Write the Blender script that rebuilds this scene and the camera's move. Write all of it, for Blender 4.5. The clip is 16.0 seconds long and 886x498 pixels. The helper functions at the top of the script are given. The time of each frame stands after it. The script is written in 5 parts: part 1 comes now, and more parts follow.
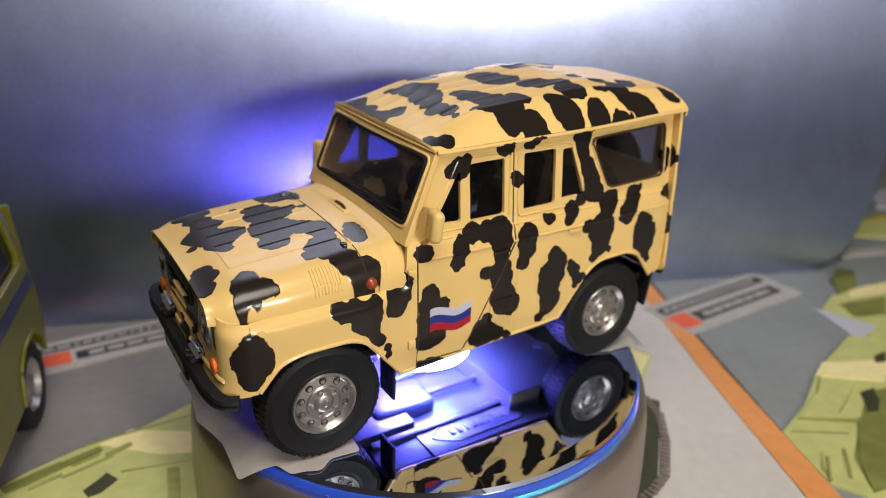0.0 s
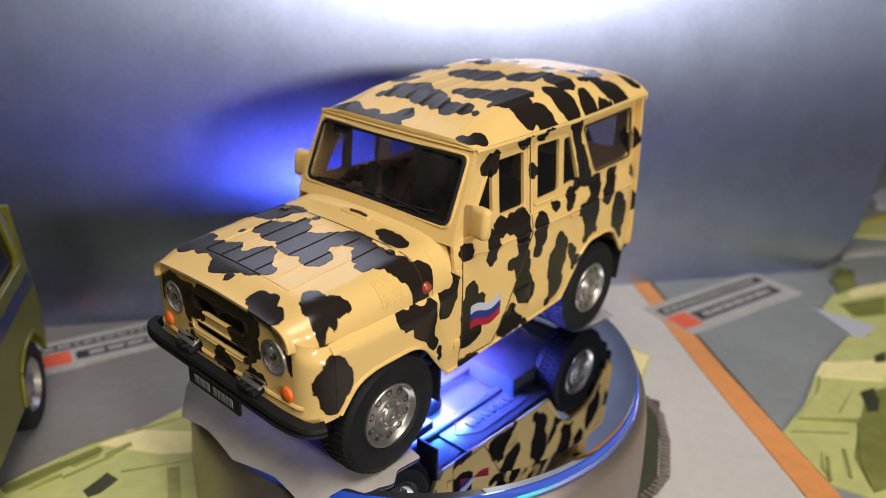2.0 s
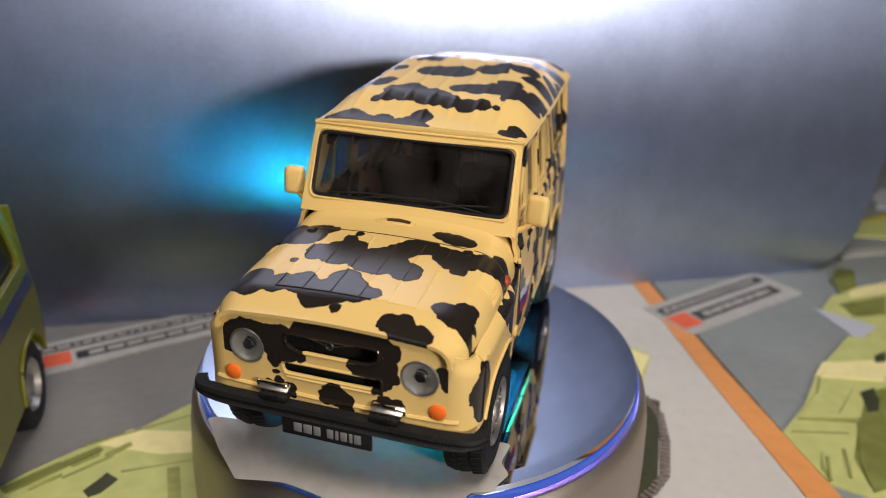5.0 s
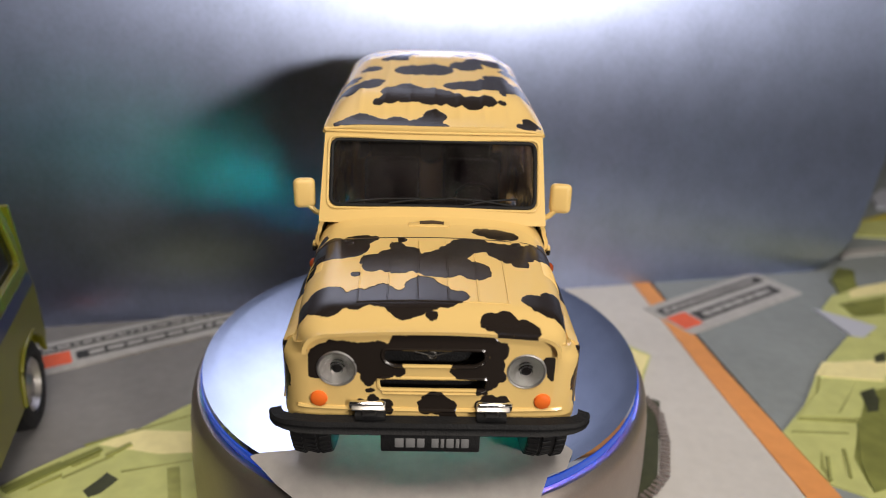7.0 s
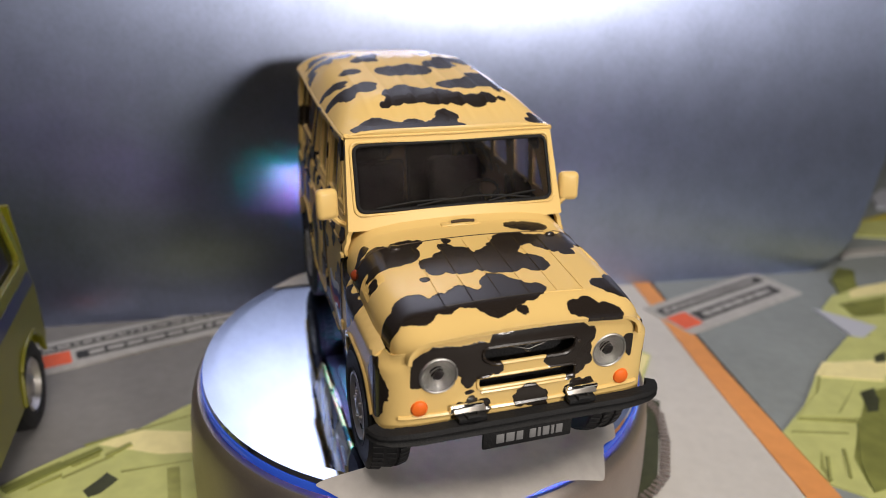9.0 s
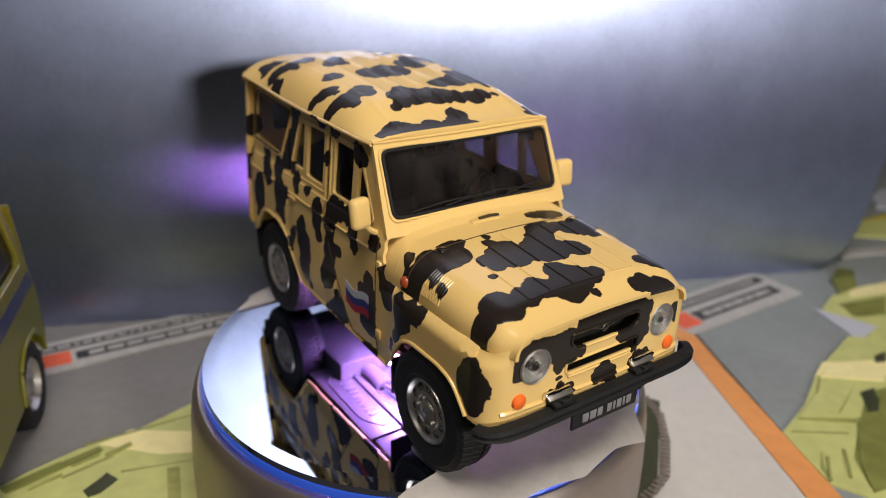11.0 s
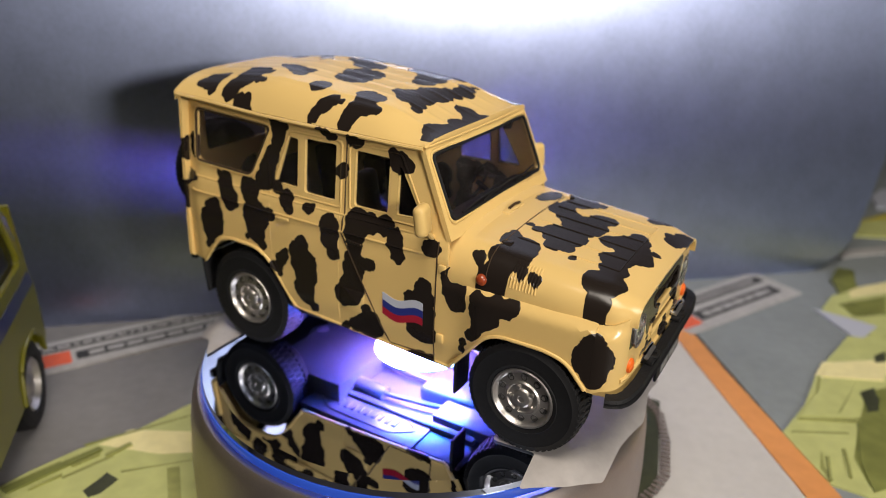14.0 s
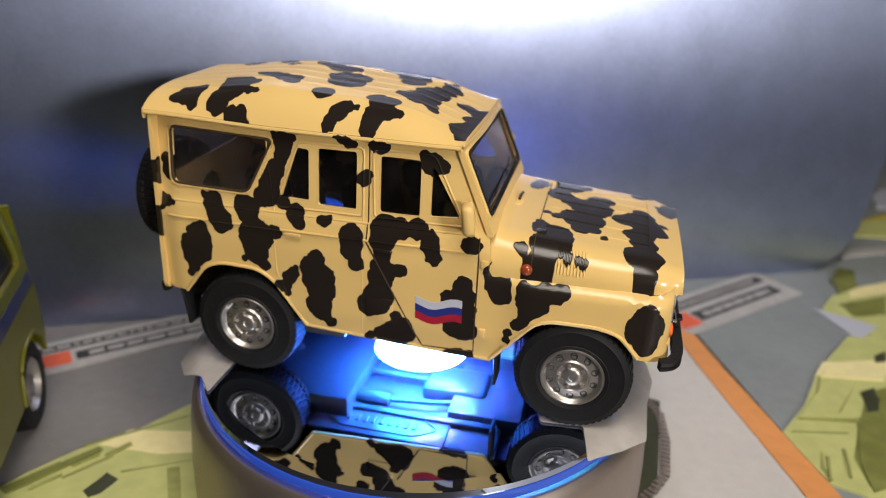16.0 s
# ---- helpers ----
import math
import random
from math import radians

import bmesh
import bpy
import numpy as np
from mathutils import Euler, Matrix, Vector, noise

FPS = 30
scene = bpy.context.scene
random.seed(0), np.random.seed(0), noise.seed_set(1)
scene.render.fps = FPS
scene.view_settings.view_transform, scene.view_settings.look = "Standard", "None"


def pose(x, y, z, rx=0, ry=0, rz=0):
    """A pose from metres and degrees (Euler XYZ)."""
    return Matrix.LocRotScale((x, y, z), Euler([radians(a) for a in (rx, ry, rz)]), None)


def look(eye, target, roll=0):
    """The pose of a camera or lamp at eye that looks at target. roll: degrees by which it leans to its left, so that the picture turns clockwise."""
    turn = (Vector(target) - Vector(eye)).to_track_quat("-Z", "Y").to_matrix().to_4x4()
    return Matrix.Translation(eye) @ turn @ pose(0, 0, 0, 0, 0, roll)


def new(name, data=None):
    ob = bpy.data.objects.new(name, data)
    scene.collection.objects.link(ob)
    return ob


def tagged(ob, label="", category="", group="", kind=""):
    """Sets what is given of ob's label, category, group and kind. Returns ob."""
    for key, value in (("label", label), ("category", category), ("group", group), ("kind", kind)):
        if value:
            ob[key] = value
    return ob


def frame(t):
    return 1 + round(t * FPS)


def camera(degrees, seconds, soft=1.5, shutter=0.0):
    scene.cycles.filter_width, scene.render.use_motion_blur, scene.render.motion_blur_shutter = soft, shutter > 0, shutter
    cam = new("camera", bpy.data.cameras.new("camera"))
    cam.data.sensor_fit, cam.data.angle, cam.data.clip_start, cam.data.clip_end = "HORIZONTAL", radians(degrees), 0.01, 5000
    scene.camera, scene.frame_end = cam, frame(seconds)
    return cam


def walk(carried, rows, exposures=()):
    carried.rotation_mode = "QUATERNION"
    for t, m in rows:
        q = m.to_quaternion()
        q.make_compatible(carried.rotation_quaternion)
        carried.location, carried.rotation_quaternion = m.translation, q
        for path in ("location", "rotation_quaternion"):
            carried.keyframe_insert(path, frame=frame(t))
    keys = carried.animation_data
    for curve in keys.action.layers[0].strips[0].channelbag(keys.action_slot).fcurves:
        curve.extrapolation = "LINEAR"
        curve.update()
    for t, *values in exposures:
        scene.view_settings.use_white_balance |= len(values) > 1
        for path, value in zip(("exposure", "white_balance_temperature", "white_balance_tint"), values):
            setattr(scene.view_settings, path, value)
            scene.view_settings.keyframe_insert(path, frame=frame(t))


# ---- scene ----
cam = camera(61.57, 16.0, soft=0.5)
EYE = Vector((0.00594, -0.2147, 0.12736))
TILT = radians(23.59)
AIM = EYE + Vector((0, math.cos(TILT), -math.sin(TILT)))
walk(cam, [(0, look(EYE, AIM, 1.88)), (16, look(EYE, AIM, 1.88))], [(0, 0.0), (16, 0.0)])
cam.data.dof.use_dof = True
cam.data.dof.focus_distance = 0.185
cam.data.dof.aperture_fstop = 11.0

# heading of the platter in degrees, every half second where it is known
TURN = [(0, 212.72), (1, 220.8), (2, 229.05), (3, 237.13), (4, 245.44), (5.2, 255.9), (6.5, 267.44), (7, 271.74),
        (7.5, 276.1), (8, 280.25), (9, 288.6), (10.2, 298.6), (11.5, 309.36), (12, 313.3), (13, 321.61), (14, 330.03),
        (14.5, 334.2), (15, 338.8), (15.5, 343.4), (16, 347.6)]

# ---- world and lamps ----
world = bpy.data.worlds.new("room")
scene.world = world
world.use_nodes = True
world.node_tree.nodes["Background"].inputs[0].default_value = (0.66, 0.74, 1.0, 1)
world.node_tree.nodes["Background"].inputs[1].default_value = 0.006


def lamp(name, kind, eye, target, energy, size, colour):
    data = bpy.data.lights.new(name, kind)
    data.energy, data.color = energy, colour
    if kind == "AREA":
        data.shape, data.size, data.size_y = "RECTANGLE", size[0], size[1]
    ob = new(name, data)
    ob.matrix_world = look(eye, target)
    return ob


lamp("desk_lamp_light", "AREA", (0.415, -0.62, 0.25), (0, 0.03, 0.03), 3.6, (0.12, 0.06), (1.0, 0.93, 0.86))
lamp("ceiling_light", "AREA", (0.05, -0.28, 0.60), (0, 0, 0), 3.4, (0.30, 0.30), (1.0, 0.90, 0.78))

# ---- materials ----
MM = 0.001


def mat(name, colour, rough=0.5, metal=0.0, coat=0.0, grain=0.0, grain_scale=300.0, bump=0.0, bump_scale=900.0, spread=0.0):
    """Principled paint, plastic or metal with two scales of variation."""
    m = bpy.data.materials.new(name)
    m.use_nodes = True
    nt = m.node_tree
    b = nt.nodes["Principled BSDF"]
    b.inputs["Base Color"].default_value = (*colour, 1)
    b.inputs["Roughness"].default_value = rough
    b.inputs["Metallic"].default_value = metal
    b.inputs["Specular IOR Level"].default_value = 0.5 if coat or metal else 0.25
    b.inputs["Coat Weight"].default_value = coat
    b.inputs["Coat Roughness"].default_value = 0.12
    tc = nt.nodes.new("ShaderNodeTexCoord")
    if grain:
        n1 = nt.nodes.new("ShaderNodeTexNoise")
        n1.inputs["Scale"].default_value, n1.inputs["Detail"].default_value = grain_scale, 6
        nt.links.new(tc.outputs["Object"], n1.inputs["Vector"])
        n2 = nt.nodes.new("ShaderNodeTexNoise")
        n2.inputs["Scale"].default_value, n2.inputs["Detail"].default_value = grain_scale / 9, 3
        nt.links.new(tc.outputs["Object"], n2.inputs["Vector"])
        ad = nt.nodes.new("ShaderNodeMath")
        ad.operation = "ADD"
        nt.links.new(n1.outputs["Fac"], ad.inputs[0])
        nt.links.new(n2.outputs["Fac"], ad.inputs[1])
        mr = nt.nodes.new("ShaderNodeMapRange")
        mr.inputs["From Min"].default_value, mr.inputs["From Max"].default_value = 0.6, 1.4
        mr.inputs["To Min"].default_value, mr.inputs["To Max"].default_value = 1 - grain, 1 + grain
        nt.links.new(ad.outputs[0], mr.inputs["Value"])
        vm = nt.nodes.new("ShaderNodeVectorMath")
        vm.operation = "SCALE"
        vm.inputs[0].default_value = colour
        nt.links.new(mr.outputs["Result"], vm.inputs["Scale"])
        nt.links.new(vm.outputs["Vector"], b.inputs["Base Color"])
        if spread:
            m2 = nt.nodes.new("ShaderNodeMapRange")
            m2.inputs["From Min"].default_value, m2.inputs["From Max"].default_value = 0.35, 0.65
            m2.inputs["To Min"].default_value, m2.inputs["To Max"].default_value = max(0, rough - spread), rough + spread
            nt.links.new(n2.outputs["Fac"], m2.inputs["Value"])
            nt.links.new(m2.outputs["Result"], b.inputs["Roughness"])
    if bump:
        nb = nt.nodes.new("ShaderNodeTexNoise")
        nb.inputs["Scale"].default_value, nb.inputs["Detail"].default_value = bump_scale, 4
        nt.links.new(tc.outputs["Object"], nb.inputs["Vector"])
        bp = nt.nodes.new("ShaderNodeBump")
        bp.inputs["Strength"].default_value, bp.inputs["Distance"].default_value = bump, 0.0004
        nt.links.new(nb.outputs["Fac"], bp.inputs["Height"])
        nt.links.new(bp.outputs["Normal"], b.inputs["Normal"])
    return m


def glass(name, colour, rough=0.02, dust=0.0):
    m = bpy.data.materials.new(name)
    m.use_nodes = True
    nt = m.node_tree
    b = nt.nodes["Principled BSDF"]
    b.inputs["Base Color"].default_value = (*colour, 1)
    b.inputs["Roughness"].default_value = rough
    b.inputs["Transmission Weight"].default_value = 1.0
    b.inputs["IOR"].default_value = 1.25
    if dust:
        N, K = nt.nodes.new, nt.links.new
        tc, n1, n2 = N("ShaderNodeTexCoord"), N("ShaderNodeTexNoise"), N("ShaderNodeTexNoise")
        n1.inputs["Scale"].default_value, n1.inputs["Detail"].default_value = 90, 4
        n2.inputs["Scale"].default_value, n2.inputs["Detail"].default_value = 3400, 2
        K(tc.outputs["Object"], n1.inputs["Vector"])
        K(tc.outputs["Object"], n2.inputs["Vector"])
        big, spec, ad, df, mx = N("ShaderNodeMapRange"), N("ShaderNodeMapRange"), N("ShaderNodeMath"), N("ShaderNodeBsdfDiffuse"), N("ShaderNodeMixShader")
        big.inputs["From Min"].default_value, big.inputs["From Max"].default_value, big.inputs["To Max"].default_value = 0.3, 0.8, dust
        spec.inputs["From Min"].default_value, spec.inputs["From Max"].default_value, spec.inputs["To Max"].default_value = 0.64, 0.72, dust * 4
        K(n1.outputs["Fac"], big.inputs["Value"])
        K(n2.outputs["Fac"], spec.inputs["Value"])
        K(big.outputs["Result"], ad.inputs[0])
        K(spec.outputs["Result"], ad.inputs[1])
        df.inputs["Color"].default_value = (0.42, 0.38, 0.36, 1)
        K(ad.outputs[0], mx.inputs["Fac"])
        K(b.outputs[0], mx.inputs[1])
        K(df.outputs[0], mx.inputs[2])
        K(mx.outputs[0], nt.nodes["Material Output"].inputs["Surface"])
    return m


CREAM = (0.72, 0.50, 0.185)
DARK = (0.018, 0.0135, 0.011)


def camo(name, plane, blots, squeeze=(1.0, 1.0)):
    """Cream lacquer with dark printed blots: circles (u, v, radius) in millimetres on one plane of the car, run together."""
    m = mat(name, CREAM, 0.22, 0, 0.0, bump=0.05, bump_scale=700)
    nt = m.node_tree
    N, K = nt.nodes.new, nt.links.new
    b = nt.nodes["Principled BSDF"]
    tc = N("ShaderNodeTexCoord")
    sep = N("ShaderNodeSeparateXYZ")
    K(tc.outputs["Object"], sep.inputs[0])
    com = N("ShaderNodeCombineXYZ")
    K(sep.outputs["xyz".index(plane[0])], com.inputs[0])
    K(sep.outputs["xyz".index(plane[1])], com.inputs[1])
    sc = N("ShaderNodeVectorMath")
    sc.operation = "SCALE"
    sc.inputs["Scale"].default_value = 1000
    K(com.outputs[0], sc.inputs[0])
    no = N("ShaderNodeTexNoise")
    no.noise_dimensions = "2D"
    no.inputs["Scale"].default_value, no.inputs["Detail"].default_value = 0.40, 2.0
    K(sc.outputs[0], no.inputs["Vector"])
    off = N("ShaderNodeVectorMath")
    off.operation = "MULTIPLY_ADD"
    off.inputs[1].default_value, off.inputs[2].default_value = (1.5, 1.5, 0), (-0.75, -0.75, 0)
    K(no.outputs["Color"], off.inputs[0])
    pos = N("ShaderNodeVectorMath")
    K(sc.outputs[0], pos.inputs[0])
    K(off.outputs[0], pos.inputs[1])
    flat = N("ShaderNodeVectorMath")
    flat.operation = "MULTIPLY"
    flat.inputs[1].default_value = (*squeeze, 0)
    K(pos.outputs[0], flat.inputs[0])
    last = None
    for u, v, r in blots:
        d = N("ShaderNodeVectorMath")
        d.operation = "DISTANCE"
        d.inputs[1].default_value = (u * squeeze[0], v * squeeze[1], 0)
        K(flat.outputs[0], d.inputs[0])
        s = N("ShaderNodeMath")
        s.operation = "SUBTRACT"
        s.inputs[1].default_value = r
        K(d.outputs["Value"], s.inputs[0])
        if last is None:
            last = s
            continue
        mi = N("ShaderNodeMath")
        mi.operation = "SMOOTH_MIN"
        mi.inputs[2].default_value = 0.7
        K(last.outputs[0], mi.inputs[0])
        K(s.outputs[0], mi.inputs[1])
        last = mi
    if last is None:
        return m
    edge = N("ShaderNodeMapRange")
    edge.inputs["From Min"].default_value, edge.inputs["From Max"].default_value = -0.07, 0.07
    K(last.outputs[0], edge.inputs["Value"])
    mix = N("ShaderNodeMix")
    mix.data_type = "RGBA"
    K(edge.outputs["Result"], mix.inputs["Factor"])
    mix.inputs["A"].default_value = (*DARK, 1)
    mix.inputs["B"].default_value = (*CREAM, 1)
    K(mix.outputs["Result"], b.inputs["Base Color"])
    # the printed paint lies a little proud of the lacquer
    ridge = N("ShaderNodeMapRange")
    ridge.inputs["From Min"].default_value, ridge.inputs["From Max"].default_value = -0.3, 0.1
    ridge.inputs["To Min"].default_value, ridge.inputs["To Max"].default_value = 1.0, 0.0
    K(last.outputs[0], ridge.inputs["Value"])
    lift = N("ShaderNodeBump")
    lift.inputs["Strength"].default_value, lift.inputs["Distance"].default_value = 0.5, 0.00012
    K(ridge.outputs["Result"], lift.inputs["Height"])
    if b.inputs["Normal"].links:
        K(b.inputs["Normal"].links[0].from_socket, lift.inputs["Normal"])
    K(lift.outputs["Normal"], b.inputs["Normal"])
    b.inputs["Specular IOR Level"].default_value = 0.4
    return m


ROOF_BLOTS_A = [(-63.2, -23.5, 3.8), (-66.1, -24.6, 2.5), (-61.2, -21.3, 2.4), (-61.0, -26.6, 1.7), (-50.5, -18.3, 4.9), (-53.4, -25.5, 3.3), (-45.9, -29.5, 2.6), (-50.5, -21.2, 4.8), (-54.2, -14.0, 2.1), (-48.8, -28.7, 1.8), (-45.9, -17.7, 2.0), (-45.3, -22.9, 1.4), (-43.6, -30.4, 1.5), (-43.3, -22.9, 1.0), (-52.8, -15.4, 3.1), (-52.8, -26.1, 3.0), (-37.9, -12.4, 3.8), (-44.1, -9.4, 2.8), (-48.0, -7.4, 2.2), (-41.1, -10.9, 3.3), (-36.1, -15.1, 2.5), (-45.8, -8.6, 2.5), (-36.1, -9.6, 1.5), (-70.3, 46.5, 7.5), (-62.9, 35.5, 6.1), (-57.4, 27.3, 4.9), (-77.6, 51.1, 4.8), (-52.8, 20.0, 4.0), (-49.2, 14.5, 3.3), (-66.6, 41.0, 6.8)]
ROOF_BLOTS_B = [(-45.5, 8.9, 2.5), (-23.7, -0.5, 6.6), (-29.1, 10.3, 5.5), (-34.5, 19.9, 4.9), (-22.7, -6.9, 5.7), (-38.8, 28.5, 4.0), (-43.1, 36.0, 3.6), (-24.8, -19.8, 3.3), (-46.3, 42.4, 3.1), (-18.1, -26.1, 2.6), (-19.8, -28.3, 1.9), (-16.8, -24.6, 2.2), (-20.7, -29.4, 1.2), (-13.8, -24.3, 1.1), (-7.6, -19.7, 4.2), (-8.6, -26.7, 2.8), (-4.4, -24.4, 2.3), (-10.0, -17.8, 2.9), (-9.0, -28.5, 2.5), (-2.3, -24.4, 1.7), (-7.6, -24.4, 3.4), (-6.0, -19.0, 3.1), (-0.4, -8.0, 5.9), (1.9, 1.3, 4.5), (4.8, 11.1, 3.5), (3.6, 5.9, 3.4), (3.6, 15.1, 2.7), (3.6, -13.1, 2.6), (1.3, -1.6, 4.9), (4.2, 19.2, 1.3)]
ROOF_BLOTS_C = [(5.3, -16.0, 1.6), (0.2, -11.4, 4.0), (-5.0, -8.5, 2.6), (-7.2, 11.5, 5.2), (-11.5, 20.9, 4.8), (-15.2, 29.0, 4.3), (-19.5, 37.7, 4.0), (-22.5, 44.3, 3.7), (-6.4, 6.4, 3.9), (-17.4, 33.3, 4.2), (-9.3, 15.8, 4.9), (15.5, -1.5, 4.0), (14.5, -20.1, 3.9), (15.9, -10.4, 3.8), (11.8, -0.1, 3.3), (16.4, -14.5, 3.1), (16.9, -5.2, 3.1), (15.0, -25.7, 1.9), (14.5, -22.0, 3.4), (17.3, 2.2, 1.7), (15.5, -17.8, 3.4), (12.1, 27.0, 2.8), (15.2, 24.5, 1.9), (13.9, 26.5, 2.3), (-9.0, 25.4, 4.2), (-6.9, 16.7, 3.4), (-5.5, 21.0, 2.8), (-6.1, 13.5, 2.4), (-13.3, 28.0, 2.0), (-2.3, 20.2, 1.5)]
ROOF_BLOTS_D = [(-8.7, 23.9, 3.8), (-4.9, 11.8, 1.4), (-7.8, 26.8, 3.1), (-6.9, 15.0, 3.1), (-0.3, 20.2, 0.7), (-14.7, 28.5, 1.3), (-16.4, 18.9, 3.5), (-16.4, 17.8, 3.1), (-17.1, 20.7, 2.2), (-14.7, 19.6, 2.2), (-27.7, 26.1, 4.4), (-25.5, 22.8, 2.7), (-30.7, 28.3, 2.3), (-26.6, 26.3, 3.7), (-52.8, 24.5, 4.0), (-57.3, 26.5, 2.0), (-48.9, 21.7, 2.0), (-45.6, 21.5, 1.6), (-43.3, 21.5, 1.3), (-59.2, 27.0, 1.2), (-51.4, 23.4, 3.3), (-55.0, 25.6, 2.9), (-46.5, 29.9, 2.3), (-49.3, 29.9, 1.8), (-43.8, 30.6, 1.3), (-51.3, 29.5, 1.0), (-48.0, 30.1, 2.2), (-45.8, 29.9, 2.2), (-71.3, 24.5, 2.7), (-71.3, 21.8, 1.9)]
ROOF_BLOTS_E = [(-73.1, 26.0, 1.3), (-70.9, 19.9, 0.8), (-60.4, 15.9, 3.5), (-58.4, 17.6, 2.7), (-62.6, 13.7, 2.2), (-56.2, 18.5, 1.4), (-60.8, 15.0, 3.5), (-35.6, 13.9, 3.5), (-32.1, 11.2, 2.4), (-35.2, 16.5, 2.4), (-34.5, 13.0, 3.2), (-37.4, 13.0, 2.2), (-30.8, 9.2, 0.9)]
HOOD_BLOTS_A = [(49.6, 2.6, 6.8), (48.3, -8.5, 6.3), (40.3, 8.8, 4.4), (42.2, 17.4, 4.0), (52.7, 10.0, 4.2), (48.3, -14.7, 3.3), (43.4, 5.7, 4.2), (40.9, -9.1, 2.0), (44.6, 18.6, 3.2), (39.7, 11.8, 3.3), (50.8, -14.7, 2.8), (44.0, -6.1, 2.9), (50.2, 0.1, 5.9), (37.8, -7.9, 1.3), (54.5, -18.4, 1.3), (63.9, -1.4, 5.9), (64.5, -24.1, 4.9), (64.5, -11.5, 4.1), (66.9, -5.6, 5.3), (65.1, -16.9, 3.9), (64.5, 5.8, 2.6), (65.7, -29.4, 3.0), (59.8, -2.6, 3.8), (66.3, -23.5, 4.4), (71.1, -0.2, 1.4), (63.3, -12.1, 3.9), (65.1, 2.2, 3.9), (41.3, -20.9, 4.9), (42.8, -26.3, 3.7), (37.1, -17.3, 2.5)]
HOOD_BLOTS_B = [(40.4, -29.6, 1.8), (49.7, -29.9, 1.3), (38.0, -20.0, 3.3), (34.7, -31.4, 1.0), (43.1, -23.6, 3.8), (36.5, -15.2, 1.3), (48.5, -29.6, 1.1), (33.7, -28.8, 1.5), (34.8, -30.3, 0.8), (32.1, -28.8, 1.0), (72.6, 15.6, 3.6), (74.0, 20.0, 3.0), (72.2, 13.0, 2.7), (74.0, 21.8, 2.0), (65.3, 26.5, 4.0), (61.6, 27.6, 2.6), (64.2, 22.6, 2.2), (67.7, 28.9, 1.9), (65.3, 24.1, 3.0), (60.0, 28.9, 1.4), (42.3, 21.7, 4.6), (39.8, 11.5, 3.3), (40.5, 26.6, 3.8), (35.9, 29.5, 2.2), (40.2, 15.0, 2.6), (47.5, 21.7, 2.3), (33.5, 30.2, 1.4), (39.1, 29.1, 2.7), (40.5, 18.2, 2.4), (41.9, 9.4, 1.4)]
HOOD_BLOTS_C = [(38.5, -26.5, 3.6), (42.4, -27.0, 2.7), (40.0, -30.0, 2.6), (45.6, -29.2, 1.5), (36.6, -31.5, 2.2), (38.5, 29.5, 2.6), (36.5, 31.5, 2.0), (33.2, 17.8, 3.0), (32.3, 13.6, 2.3), (33.6, 20.4, 2.3), (33.0, 16.0, 2.9), (32.1, 12.1, 1.6)]
FRONT_BLOTS_A = [(-14.0, 39.6, 4.3), (-23.5, 39.3, 3.7), (-18.4, 40.3, 3.7), (-25.6, 36.2, 1.9), (-11.2, 42.1, 2.1), (-14.0, 35.5, 1.5), (-21.5, 40.8, 3.2), (-14.0, 33.9, 0.9), (-9.9, 37.2, 2.0), (-7.4, 37.0, 1.7), (-11.8, 36.1, 1.0), (-9.9, 37.5, 2.0), (-7.5, 43.3, 1.6), (7.9, 43.6, 1.6), (4.7, 43.6, 1.6), (1.9, 43.6, 1.5), (-0.9, 43.6, 1.5), (-4.4, 43.3, 1.5), (10.7, 43.6, 1.5), (-2.5, 43.6, 1.5), (10.7, 41.7, 2.1), (10.2, 39.5, 1.8), (10.0, 43.3, 1.3), (12.7, 35.4, 2.9), (6.3, 36.7, 1.8), (8.7, 36.7, 1.7), (11.4, 31.9, 1.4), (14.5, 36.1, 2.0), (5.2, 36.9, 1.5), (12.7, 34.3, 2.4)]
FRONT_BLOTS_B = [(1.6, 27.8, 2.4), (3.8, 25.0, 1.7), (-0.9, 28.3, 2.1), (4.0, 24.1, 1.4), (2.9, 28.9, 1.3), (-14.6, 27.6, 1.3), (-12.4, 27.2, 1.2), (-16.4, 27.4, 1.2), (-10.2, 26.5, 1.0), (-9.5, 26.3, 0.9), (-11.5, 27.0, 1.2), (13.9, 28.5, 1.6), (16.1, 28.3, 1.6), (12.2, 28.3, 1.2), (17.0, 28.1, 1.1), (26.4, 37.6, 1.5), (26.2, 39.4, 1.2), (27.1, 36.3, 0.9), (-30.1, 30.0, 1.3), (-30.3, 30.9, 1.3), (-29.9, 28.7, 0.8), (-31.8, 40.9, 1.3), (-32.3, 38.7, 1.0), (-31.4, 42.7, 1.0), (-32.5, 36.9, 0.9), (-32.7, 35.4, 0.7), (-32.9, 34.3, 0.6), (-31.8, 40.5, 1.2), (-31.4, 43.3, 0.7), (30.8, 42.9, 1.2)]
